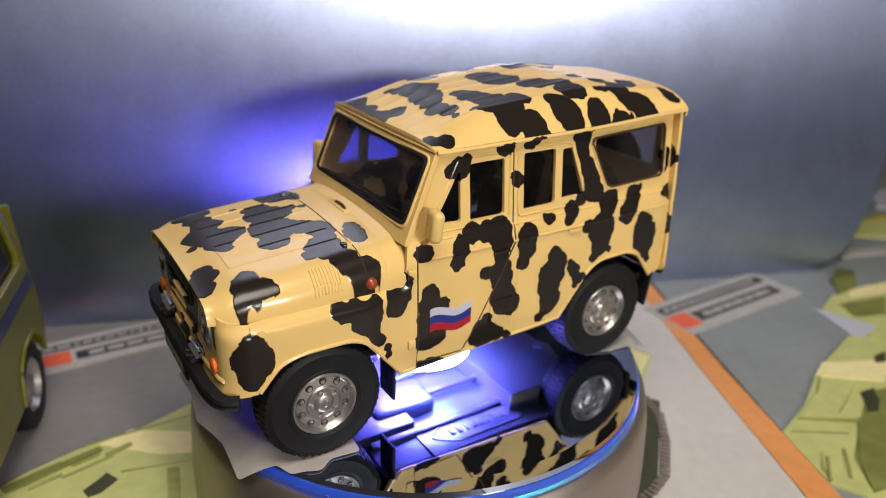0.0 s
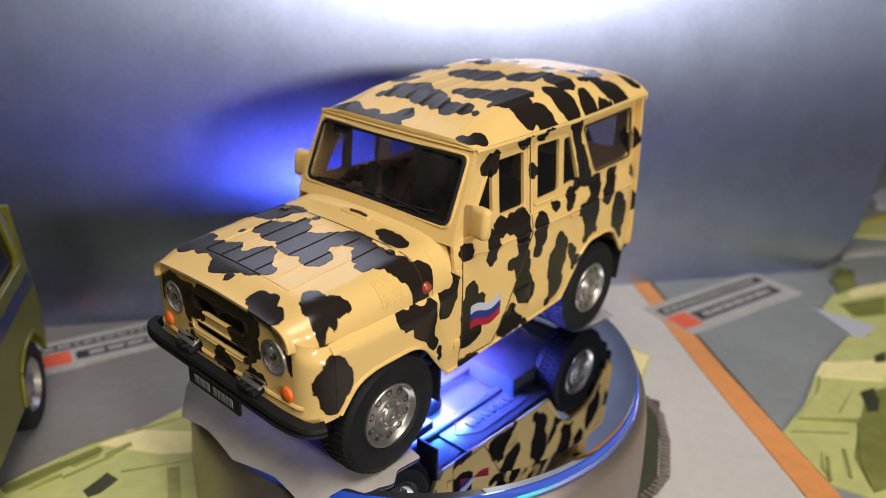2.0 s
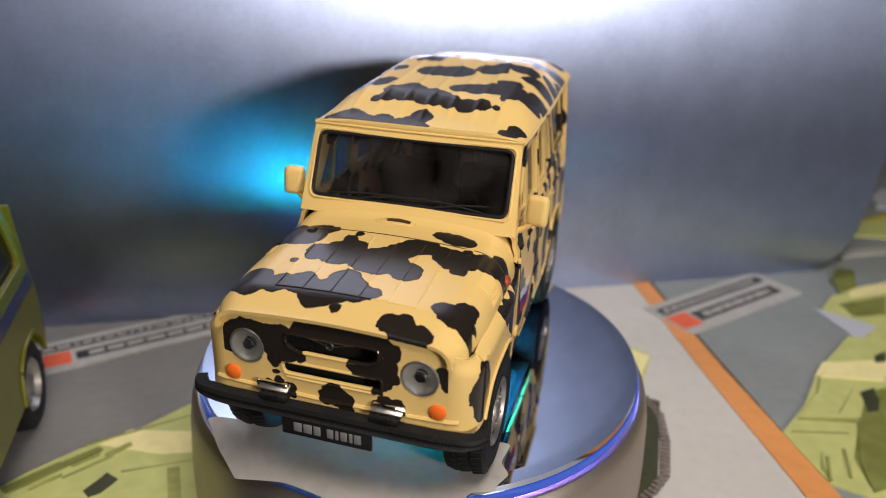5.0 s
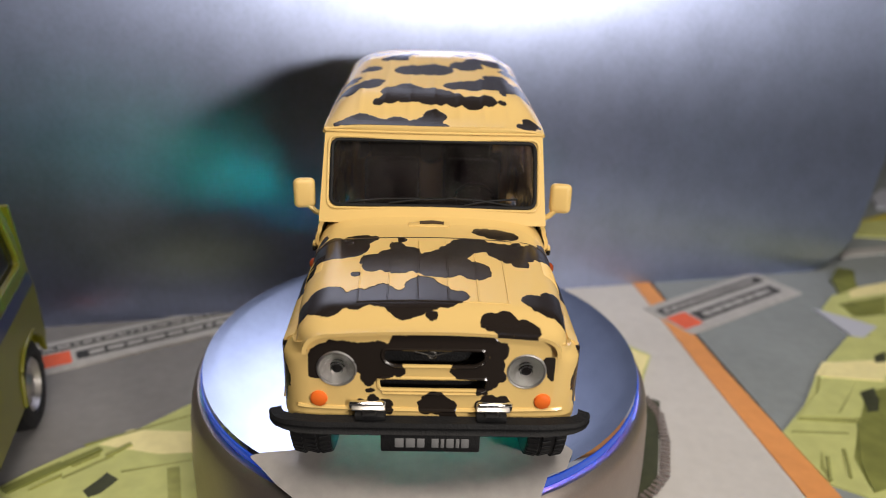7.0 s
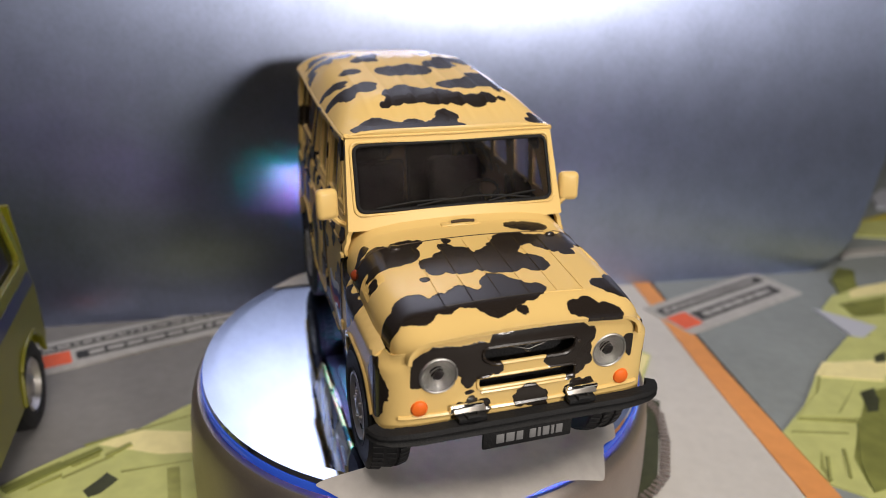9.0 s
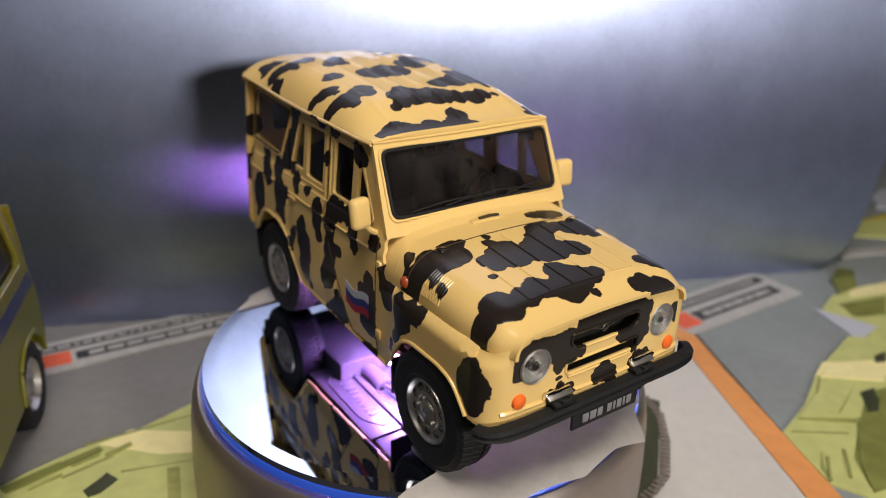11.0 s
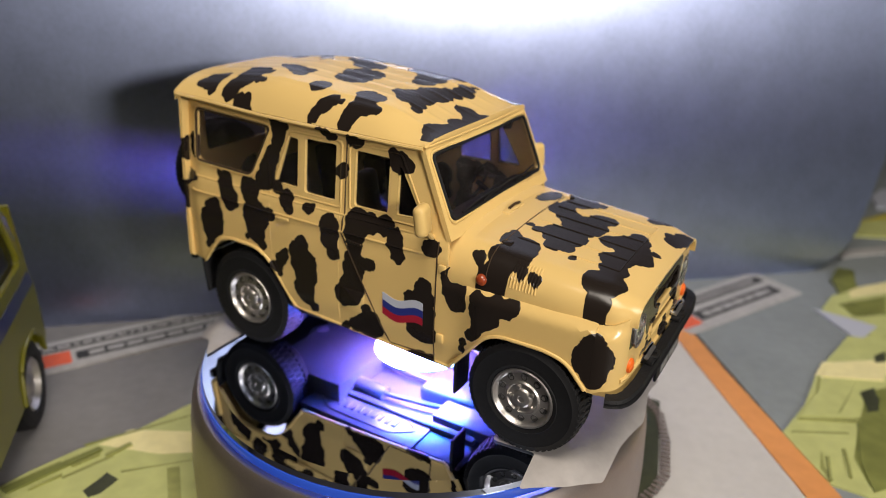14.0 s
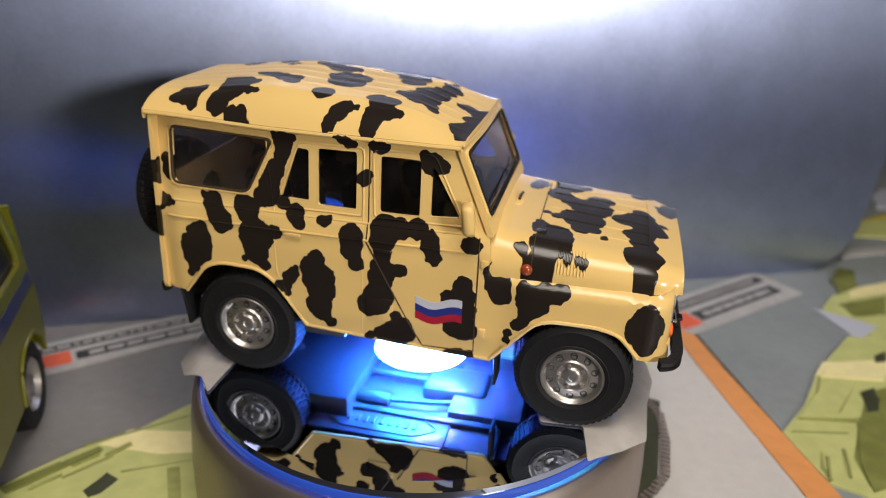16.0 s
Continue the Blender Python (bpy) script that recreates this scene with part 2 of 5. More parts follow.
FRONT_BLOTS_C = [(-7.0, 43.4, 2.3), (-4.6, 43.6, 2.3), (-2.2, 43.7, 2.3), (0.2, 43.8, 2.3), (2.6, 43.8, 2.3), (5.0, 43.7, 2.3), (7.4, 43.6, 2.3), (9.8, 43.4, 2.4), (12.4, 43.2, 2.4), (0.5, 29.2, 2.6), (3.4, 27.6, 2.4), (4.2, 25.2, 1.8), (-0.8, 27.2, 2.0), (-13.0, 28.6, 1.6), (-10.2, 28.0, 1.4), (-16.0, 28.2, 1.0), (13.0, 28.9, 1.9), (16.0, 28.6, 1.8), (10.8, 28.0, 1.3), (-23.5, 40.0, 2.8), (-26.0, 36.3, 2.2), (-19.1, 41.5, 2.0), (-14.8, 39.9, 3.1), (-11.5, 38.1, 3.2), (-14.0, 34.7, 1.9), (-13.7, 31.4, 0.9), (-9.3, 42.5, 1.5), (14.9, 41.9, 2.3), (13.5, 37.8, 2.8), (13.2, 33.4, 1.5), (15.3, 35.2, 1.3), (8.5, 37.0, 2.3), (6.3, 38.4, 2.0), (26.0, 38.8, 1.9), (27.0, 35.4, 1.2), (32.3, 39.4, 1.1), (31.7, 41.2, 1.0), (32.8, 37.2, 0.9), (29.7, 44.0, 0.7), (33.0, 36.1, 0.7), (32.5, 38.3, 1.0), (33.4, 35.0, 0.5), (31.3, 30.1, 1.1), (30.2, 28.7, 1.0), (31.7, 30.9, 0.8)]
SIDE_BLOTS_A = [(-53.1, 48.1, 3.7), (-55.7, 53.0, 3.1), (-58.2, 54.5, 1.3), (-53.3, 45.9, 2.2), (-54.4, 50.1, 3.2), (-50.4, 46.8, 1.4), (-50.0, 47.9, 0.8), (-50.9, 45.7, 0.8), (-61.3, 38.6, 5.3), (-60.5, 42.1, 4.2), (-62.9, 32.1, 1.9), (-64.0, 30.0, 1.4), (-62.6, 35.9, 3.7), (-59.1, 45.8, 1.5), (-74.1, 50.7, 2.9), (-70.2, 51.2, 1.6), (-75.0, 47.2, 1.6), (-76.1, 52.9, 1.1), (-68.4, 51.4, 0.9), (-72.6, 51.0, 2.4), (-42.1, 44.5, 5.5), (-44.5, 51.8, 3.7), (-37.8, 56.7, 3.3), (-29.9, 52.4, 2.9), (-42.1, 39.6, 3.9), (-32.9, 73.2, 2.5), (-35.4, 64.0, 2.3), (-36.0, 46.3, 2.1), (-33.6, 54.9, 2.0), (-34.2, 67.1, 2.0)]
SIDE_BLOTS_B = [(-37.2, 61.0, 2.1), (-39.7, 36.0, 2.0), (-40.3, 55.5, 2.6), (-32.9, 69.5, 1.8), (-46.4, 53.1, 2.7), (-28.7, 50.0, 2.1), (-35.4, 73.8, 1.6), (-45.8, 37.2, 1.3), (-38.1, 59.3, 3.1), (-33.5, 72.1, 3.0), (-35.8, 64.4, 2.7), (-34.1, 68.4, 2.4), (-41.0, 57.0, 1.8), (-37.0, 61.8, 2.9), (-31.2, 73.5, 1.6), (-36.1, 74.1, 1.1), (-21.3, 51.3, 1.6), (-22.4, 51.5, 1.3), (-20.2, 51.7, 1.3), (-13.2, 46.4, 3.6), (-11.8, 40.4, 2.6), (-13.4, 48.4, 3.4), (-13.4, 43.7, 3.0), (-23.3, 34.1, 5.2), (-23.3, 25.7, 4.0), (-23.6, 40.1, 2.6), (-20.1, 20.4, 2.0), (-22.6, 30.6, 4.5), (-24.7, 36.9, 4.0), (-22.6, 22.9, 2.9)]
SIDE_BLOTS_C = [(-32.1, 33.2, 2.4), (-33.6, 30.1, 2.1), (-30.8, 34.7, 1.9), (-35.6, 30.3, 1.2), (-32.8, 28.1, 1.1), (-29.9, 36.3, 1.0), (-3.4, 50.8, 4.6), (-6.1, 29.7, 4.5), (-4.7, 36.7, 4.0), (5.4, 52.2, 3.1), (9.4, 47.3, 2.8), (-4.3, 43.8, 2.8), (-0.3, 39.8, 2.0), (-8.3, 27.9, 3.5), (0.6, 51.7, 3.1), (10.3, 44.7, 2.3), (8.9, 49.5, 2.7), (-4.3, 48.2, 3.9), (-4.3, 39.4, 3.6), (1.4, 39.8, 1.9), (-5.2, 31.4, 4.4), (0.7, 20.6, 4.3), (-4.5, 19.0, 2.4), (-0.2, 25.4, 1.7), (-7.8, 17.8, 1.5), (3.7, 19.2, 2.0), (-1.6, 19.9, 3.4), (1.4, 22.2, 3.2), (-9.1, 17.2, 0.9), (18.1, 25.2, 4.8)]
SIDE_BLOTS_D = [(18.7, 34.0, 3.7), (18.7, 37.7, 2.8), (14.7, 33.4, 2.3), (20.1, 30.3, 2.7), (20.1, 23.8, 3.2), (18.0, 15.7, 2.0), (21.1, 16.0, 1.4), (15.4, 15.5, 1.3), (18.9, 15.7, 1.9), (14.0, 15.5, 0.7), (20.5, 49.3, 2.3), (19.2, 49.3, 1.9), (21.1, 49.5, 2.2), (8.5, 69.9, 3.3), (11.2, 69.7, 2.1), (6.8, 71.7, 2.0), (-9.9, 64.2, 2.1), (-8.8, 65.6, 1.4), (-10.8, 63.8, 1.8), (-14.9, 73.9, 1.6), (-16.8, 74.4, 1.5), (-13.8, 73.7, 1.6), (-12.7, 73.0, 0.9), (-5.7, 73.2, 1.9), (-7.3, 73.4, 1.7), (-4.6, 73.4, 1.6), (-69.5, 61.0, 2.7), (-69.7, 63.2, 2.5), (-69.5, 59.7, 2.3), (28.0, 39.2, 3.7)]
SIDE_BLOTS_E = [(27.3, 42.3, 3.3), (29.1, 36.4, 3.2), (37.9, 36.2, 4.8), (44.3, 38.8, 2.6), (35.7, 30.4, 1.9), (31.6, 25.3, 1.4), (33.6, 27.9, 1.3), (41.4, 38.8, 2.8), (31.3, 23.0, 1.2), (35.4, 38.8, 2.3), (45.4, 39.4, 2.3), (36.5, 33.0, 2.7), (34.5, 28.7, 1.7), (67.3, 31.8, 5.1), (67.5, 36.5, 3.1), (68.0, 27.6, 3.1), (67.5, 32.9, 4.9)]
M_SIDE = camo("camo_side", "xz", SIDE_BLOTS_A + SIDE_BLOTS_B + SIDE_BLOTS_C + SIDE_BLOTS_D + SIDE_BLOTS_E)
M_HOOD = camo("camo_hood", "xy", HOOD_BLOTS_A + HOOD_BLOTS_B + HOOD_BLOTS_C)
M_ROOF = camo("camo_roof", "xy", ROOF_BLOTS_A + ROOF_BLOTS_B + ROOF_BLOTS_C + ROOF_BLOTS_D + ROOF_BLOTS_E)
M_FRONT = camo("camo_front", "yz", FRONT_BLOTS_A + FRONT_BLOTS_B + FRONT_BLOTS_C)
M_BACK = camo("camo_back", "yz", [(-28, 60, 4), (-29, 45, 5), (26, 62, 4), (27, 40, 5), (0, 45, 6)])
M_ROOF.node_tree.nodes["Principled BSDF"].inputs["Specular IOR Level"].default_value = 0.09

M_CREAM = mat("cream_lacquer", CREAM, 0.30, 0, 0.0, bump=0.05, bump_scale=700)
M_BLACK = mat("black_plastic", (0.009, 0.009, 0.010), 0.62, grain=0.3, grain_scale=900, bump=0.5, bump_scale=1800)
M_RUBBER = mat("black_rubber", (0.008, 0.008, 0.009), 0.6, grain=0.3, grain_scale=700, bump=0.12)
M_DARKIN = mat("dark_interior_plastic", (0.018, 0.014, 0.016), 0.55, grain=0.2, grain_scale=500)
M_SEAM = mat("dark_seam", (0.05, 0.03, 0.015), 0.6)
M_SILVER = mat("silver_plated_plastic", (0.46, 0.435, 0.41), 0.36, 0.9, grain=0.12, grain_scale=800, bump=0.08)
M_CHROME = mat("chrome", (0.85, 0.85, 0.86), 0.08, 1.0)
M_ORANGE = mat("orange_lens", (0.80, 0.15, 0.02), 0.42, 0, 0.0)
M_AMBER = mat("brown_red_lens", (0.30, 0.05, 0.015), 0.25, 0, 0.6)
M_GUN = mat("dark_green_print", (0.05, 0.055, 0.03), 0.5, grain=0.3, grain_scale=300)
M_YEL = mat("yellow_print", (0.55, 0.45, 0.04), 0.5, grain=0.1, grain_scale=200)
M_LENS = glass("clear_ribbed_lens", (0.95, 0.95, 0.95), 0.18)
M_GLASS = glass("smoky_window_plastic", (0.76, 0.71, 0.75), 0.03, 0.04)
M_DGLASS = glass("dark_window_plastic", (0.40, 0.40, 0.48), 0.03, 0.02)
M_WHITE = mat("white_print", (0.48, 0.50, 0.58), 0.4)
M_BLUE = mat("blue_print", (0.02, 0.03, 0.20), 0.4)
M_RED = mat("red_print", (0.34, 0.012, 0.03), 0.4)
M_LETTER = mat("grey_print", (0.18, 0.18, 0.185), 0.5)
M_MIRROR = mat("mirror_glass", (0.45, 0.51, 0.66), 0.015, 1.0)
# LED light caught in the rim, put in as blue colour and steady emission
M_RIM = mat("rim_painted_blue_glow", (0.03, 0.07, 0.30), 0.12, 0.0, 0.3)
M_RIM.node_tree.nodes["Principled BSDF"].inputs["Emission Color"].default_value = (0.015, 0.10, 0.9, 1)
M_RIM.node_tree.nodes["Principled BSDF"].inputs["Emission Strength"].default_value = 0.28
M_BASE = mat("satin_silver_plastic", (0.36, 0.31, 0.28), 0.42, 0.85, grain=0.06, grain_scale=1500, bump=0.05, bump_scale=3000)
M_PAPER = mat("white_paper", (0.40, 0.375, 0.36), 0.34, grain=0.14, grain_scale=260, bump=1.0, bump_scale=110)
M_WALL = mat("satin_metallic_sheet", (0.38, 0.435, 0.63), 0.34, 1.0, grain=0.13, grain_scale=520, bump=0.04, bump_scale=1500)
WALL_BSDF = M_WALL.node_tree.nodes["Principled BSDF"]
WALL_BSDF.inputs["Anisotropic"].default_value = 0.72
WALL_TAN = M_WALL.node_tree.nodes.new("ShaderNodeCombineXYZ")
WALL_TAN.inputs[0].default_value, WALL_TAN.inputs[1].default_value = 0.9746, 0.2241
M_WALL.node_tree.links.new(WALL_TAN.outputs[0], WALL_BSDF.inputs["Tangent"])
M_TABLE = mat("dark_table_top", (0.05, 0.045, 0.045), 0.5, grain=0.2, grain_scale=60, bump=0.05)
M_BOARD = mat("grey_satin_card", (0.205, 0.197, 0.192), 0.40, grain=0.12, grain_scale=200, bump=0.05)
M_BOARD_B = mat("blue_grey_card", (0.24, 0.265, 0.27), 0.5, grain=0.12, grain_scale=200, bump=0.05)
M_BOARD_L = mat("pale_satin_card", (0.55, 0.53, 0.51), 0.5, 0.0, grain=0.08, grain_scale=200, bump=0.05)
M_STRIP = mat("white_grey_print", (0.42, 0.41, 0.40), 0.5, grain=0.2, grain_scale=300)
M_STRIPD = mat("dark_grey_print", (0.03, 0.03, 0.032), 0.5, grain=0.4, grain_scale=500)
M_TAG = mat("orange_red_print", (0.75, 0.13, 0.06), 0.5, grain=0.15, grain_scale=200)
M_TAPE = mat("orange_edge", (0.70, 0.30, 0.10), 0.5, grain=0.1, grain_scale=200)
M_GREEN = mat("pale_olive_plastic", (0.50, 0.52, 0.20), 0.45, grain=0.15, grain_scale=150, bump=0.1)
M_GREEN_D = mat("dark_olive_plastic", (0.12, 0.13, 0.04), 0.5, grain=0.2, grain_scale=200, bump=0.1)
M_GREEN_M = mat("mid_olive_print", (0.27, 0.28, 0.09), 0.45, grain=0.25, grain_scale=250)
M_GREEN_S = mat("shaded_olive_print", (0.20, 0.215, 0.06), 0.45, grain=0.35, grain_scale=120)
M_LIME = mat("lime_lacquer", (0.125, 0.118, 0.005), 0.35, 0, 0.1, grain=0.06)
M_NAVY = mat("navy_lacquer", (0.012, 0.016, 0.07), 0.3, 0, 0.4)
M_CREAMP = mat("pale_yellow_plastic", (0.80, 0.72, 0.36), 0.45, grain=0.1)
M_TRACK = mat("grey_track_plastic", (0.16, 0.13, 0.12), 0.5, grain=0.3, grain_scale=600)

# ---- mesh helpers, in millimetres ----


def part(name, bm, material, parent=None, label="", smooth=True, loc=None, angle=35):
    """Links a bmesh (millimetres) as one mesh object, under parent if given."""
    bmesh.ops.scale(bm, vec=(MM, MM, MM), verts=bm.verts)
    if smooth:
        for e in bm.edges:
            e.smooth = not (len(e.link_faces) == 2 and e.calc_face_angle(0) > radians(angle))
        for fc in bm.faces:
            fc.smooth = True
    me = bpy.data.meshes.new(name)
    bm.to_mesh(me)
    bm.free()
    me.materials.append(material)
    ob = new(name, me)
    if parent:
        ob.parent = parent
    if loc:
        ob.location = Vector(loc) * MM
    if label:
        tagged(ob, label)
    return ob


def empty(name, label, category, group="", at=(0, 0, 0), rz=0, kind=""):
    ob = new(name)
    ob.empty_display_size = 0.01
    ob.matrix_basis = pose(at[0] * MM, at[1] * MM, at[2] * MM, 0, 0, rz)
    return tagged(ob, label, category, group, kind)


def rbox(sx, sy, sz, r=0.6, at=(0, 0, 0), seg=2, m=None, bm=None):
    """A box with rounded edges, added to bm if given."""
    b2 = bmesh.new()
    bmesh.ops.create_cube(b2, size=1)
    bmesh.ops.scale(b2, vec=(sx, sy, sz), verts=b2.verts)
    if r > 0:
        bmesh.ops.bevel(b2, geom=list(b2.edges), offset=min(r, sx * 0.45, sy * 0.45, sz * 0.45), segments=seg, affect="EDGES", profile=0.5)
    if m is not None:
        bmesh.ops.transform(b2, matrix=m, verts=b2.verts)
    bmesh.ops.translate(b2, vec=at, verts=b2.verts)
    return join(bm, b2)


def join(bm, b2):
    if bm is None:
        return b2
    me = bpy.data.meshes.new("tmp")
    b2.to_mesh(me)
    b2.free()
    bm.from_mesh(me)
    bpy.data.meshes.remove(me)
    return bm


def lathe(profile, n=48, axis="z", at=(0, 0, 0), bm=None, closed=False):
    """Turns (radius, height) pairs round an axis."""
    b2 = bmesh.new()
    rings = []
    for r, h in profile:
        ring = []
        for i in range(n if r > 1e-6 else 1):
            a = 2 * math.pi * i / n
            c, s = r * math.cos(a), r * math.sin(a)
            ring.append(b2.verts.new({"z": (c, s, h), "y": (c, h, s), "x": (h, c, s)}[axis]))
        rings.append(ring)
    pairs = list(zip(rings, rings[1:])) + ([(rings[-1], rings[0])] if closed else [])
    for p, q in pairs:
        for i in range(n):
            j = (i + 1) % n
            vs = [p[i % len(p)], p[j % len(p)], q[j % len(q)], q[i % len(q)]]
            vs = list(dict.fromkeys(vs))
            if len(vs) > 2:
                b2.faces.new(vs)
    bmesh.ops.recalc_face_normals(b2, faces=b2.faces)
    bmesh.ops.translate(b2, vec=at, verts=b2.verts)
    return join(bm, b2)


def tube(points, r, n=8, bm=None, closed=False, flat=1.0):
    """A round bar along points."""
    b2 = bmesh.new()
    pts = [Vector(p) for p in points]
    rings = []
    for i, p in enumerate(pts):
        a = pts[i - 1] if (i or closed) else p
        b = pts[(i + 1) % len(pts)] if (i < len(pts) - 1 or closed) else p
        d = (b - a).normalized()
        up = Vector((0, 0, 1)) if abs(d.z) < 0.9 else Vector((1, 0, 0))
        s = d.cross(up).normalized()
        u = s.cross(d)
        rings.append([b2.verts.new(p + r * (math.cos(2 * math.pi * k / n) * s + flat * math.sin(2 * math.pi * k / n) * u)) for k in range(n)])
    pairs = list(zip(rings, rings[1:])) + ([(rings[-1], rings[0])] if closed else [])
    for p, q in pairs:
        for k in range(n):
            b2.faces.new((p[k], p[(k + 1) % n], q[(k + 1) % n], q[k]))
    if not closed:
        b2.faces.new(rings[0]), b2.faces.new(rings[-1])
    bmesh.ops.recalc_face_normals(b2, faces=b2.faces)
    return join(bm, b2)


def rounded(pts, r, n=4):
    """A polygon's corners rounded by radius r (a number, or one for each corner)."""
    out = []
    for i, p in enumerate(pts):
        p, a, b = Vector(p), Vector(pts[i - 1]), Vector(pts[(i + 1) % len(pts)])
        ri = r[i] if isinstance(r, (list, tuple)) else r
        if ri <= 0:
            out.append(tuple(p))
            continue
        da, db = (a - p), (b - p)
        k = min(ri, da.length * 0.48, db.length * 0.48)
        s, e = p + da.normalized() * k, p + db.normalized() * k
        for j in range(n + 1):
            t = j / n
            out.append(tuple(s * (1 - t) ** 2 + p * 2 * t * (1 - t) + e * t * t))
    return out


def inside(p, poly):
    c, n = False, len(poly)
    for i in range(n):
        (x1, y1), (x2, y2) = poly[i], poly[i - 1]
        if (y1 > p[1]) != (y2 > p[1]) and p[0] < (x2 - x1) * (p[1] - y1) / (y2 - y1) + x1:
            c = not c
    return c


def sheet(outline, holes, place, step=2.0, thick=1.0):
    """A panel cut from outline with holes, meshed evenly, put into space by place(u, v), and thickened."""
    from mathutils.geometry import delaunay_2d_cdt
    verts, edges = [], []
    for poly in [outline] + holes:
        dense = []
        for i, p in enumerate(poly):
            a, b = Vector(poly[i - 1]), Vector(p)
            k = max(1, int((b - a).length / step))
            dense += [tuple(a.lerp(b, (j + 1) / k)) for j in range(k)]
        o = len(verts)
        verts += dense
        edges += [(o + i, o + (i + 1) % len(dense)) for i in range(len(dense))]
    us, vs = [p[0] for p in outline], [p[1] for p in outline]
    u = min(us) + step / 2
    row = 0
    while u < max(us):
        v = min(vs) + step / 2 + (row % 2) * step / 2
        while v < max(vs):
            if inside((u, v), outline) and not any(inside((u, v), h) for h in holes):
                verts.append((u, v))
            v += step
        u += step
        row += 1
    vo, eo, fo, *_ = delaunay_2d_cdt([Vector(p) for p in verts], edges, [], 0, 1e-4)
    tris = []
    for fc in fo:
        c = sum((vo[i] for i in fc), Vector((0, 0))) / len(fc)
        e1, e2 = vo[fc[1]] - vo[fc[0]], vo[fc[2]] - vo[fc[0]]
        if abs(e1.x * e2.y - e1.y * e2.x) > 1e-4 and inside(c, outline) and not any(inside(c, h) for h in holes):
            tris.append(list(fc))
    return shell([Vector(place(p[0], p[1])) for p in vo], tris, thick)


def shell(pts, faces, thick):
    """A surface from points and faces, thickened against its normals."""
    nrm = [Vector((0, 0, 0)) for _ in pts]
    for fc in faces:
        n = (pts[fc[1]] - pts[fc[0]]).cross(pts[fc[-1]] - pts[fc[0]])
        for i in fc:
            nrm[i] += n
    inward = sum(((p - Vector((0, 0, 45))).dot(n) for p, n in zip(pts, nrm)), 0.0)
    sg = -1 if inward > 0 else 1
    bm = bmesh.new()
    used = sorted({i for fc in faces for i in fc})
    top = {i: bm.verts.new(pts[i]) for i in used}
    for fc in faces:
        bm.faces.new([top[i] for i in fc])
    if thick:
        low = {i: bm.verts.new(pts[i] + (nrm[i].normalized() if nrm[i].length else Vector((0, 0, 1))) * thick * sg) for i in used}
        count = {}
        for fc in faces:
            bm.faces.new([low[i] for i in fc][::-1])
            for a, b in zip(fc, fc[1:] + fc[:1]):
                count[(min(a, b), max(a, b))] = count.get((min(a, b), max(a, b)), 0) + 1
        for (a, b), k in count.items():
            if k == 1:
                bm.faces.new((top[a], top[b], low[b], low[a]))
    bmesh.ops.recalc_face_normals(bm, faces=bm.faces)
    return bm


def grid(us, vs, place, thick=0.0):
    n = len(vs)
    faces = [[i * n + k, (i + 1) * n + k, (i + 1) * n + k + 1, i * n + k + 1] for i in range(len(us) - 1) for k in range(n - 1)]
    return shell([Vector(place(u, v)) for u in us for v in vs], faces, thick)


def span(a, b, n):
    return [a + (b - a) * i / n for i in range(n + 1)]


def smooth01(t):
    t = max(0.0, min(1.0, t))
    return t * t * (3 - 2 * t)


# ---- setting ----
FLOOR = -45.0
MIRROR = -1.7


def prism(outline, z0, z1, bevel=0.0):
    """A flat-topped slab with the outline given in plan."""
    bm = bmesh.new()
    lo = [bm.verts.new((x, y, z0)) for x, y in outline]
    hi = [bm.verts.new((x, y, z1)) for x, y in outline]
    n = len(outline)
    top = bm.faces.new(hi)
    bm.faces.new(lo[::-1])
    for i in range(n):
        bm.faces.new((lo[i], lo[(i + 1) % n], hi[(i + 1) % n], hi[i]))
    bmesh.ops.recalc_face_normals(bm, faces=bm.faces)
    if bevel:
        bmesh.ops.bevel(bm, geom=list(top.edges), offset=bevel, segments=2, affect="EDGES", profile=0.5)
    return bm


def setting():
    g = part("ground", prism([(-3000, -3000), (3000, -3000), (3000, 3000), (-3000, 3000)], FLOOR - 12, FLOOR - 0.6), M_TABLE, smooth=False)
    tagged(g, "dark table top under the cards", "table top", kind="structure")
    u = Vector((0.9746, 0.2241))

    def on_wall(s, z):
        lean = 0.092 * (z - FLOOR)
        return (s * u.x - lean * u.y, 118 + s * u.y + lean * u.x, z)

    line = [(-420, FLOOR), (224, FLOOR), (242, FLOOR + 16), (252, 15), (266, 110), (300, 320), (-420, 320)]
    w = part("wall_north", sheet(rounded(line, [0, 14, 20, 30, 10, 2, 0], 6), [], on_wall, 40, 1.5), M_WALL)
    tagged(w, "blue-grey satin metallic backdrop sheet with rounded corner", "backdrop", kind="structure")


def board(name, outline, z, material, label, cat="card"):
    ob = part(name, prism(outline, FLOOR - 0.5, FLOOR + z), material, smooth=False)
    return tagged(ob, label, cat)


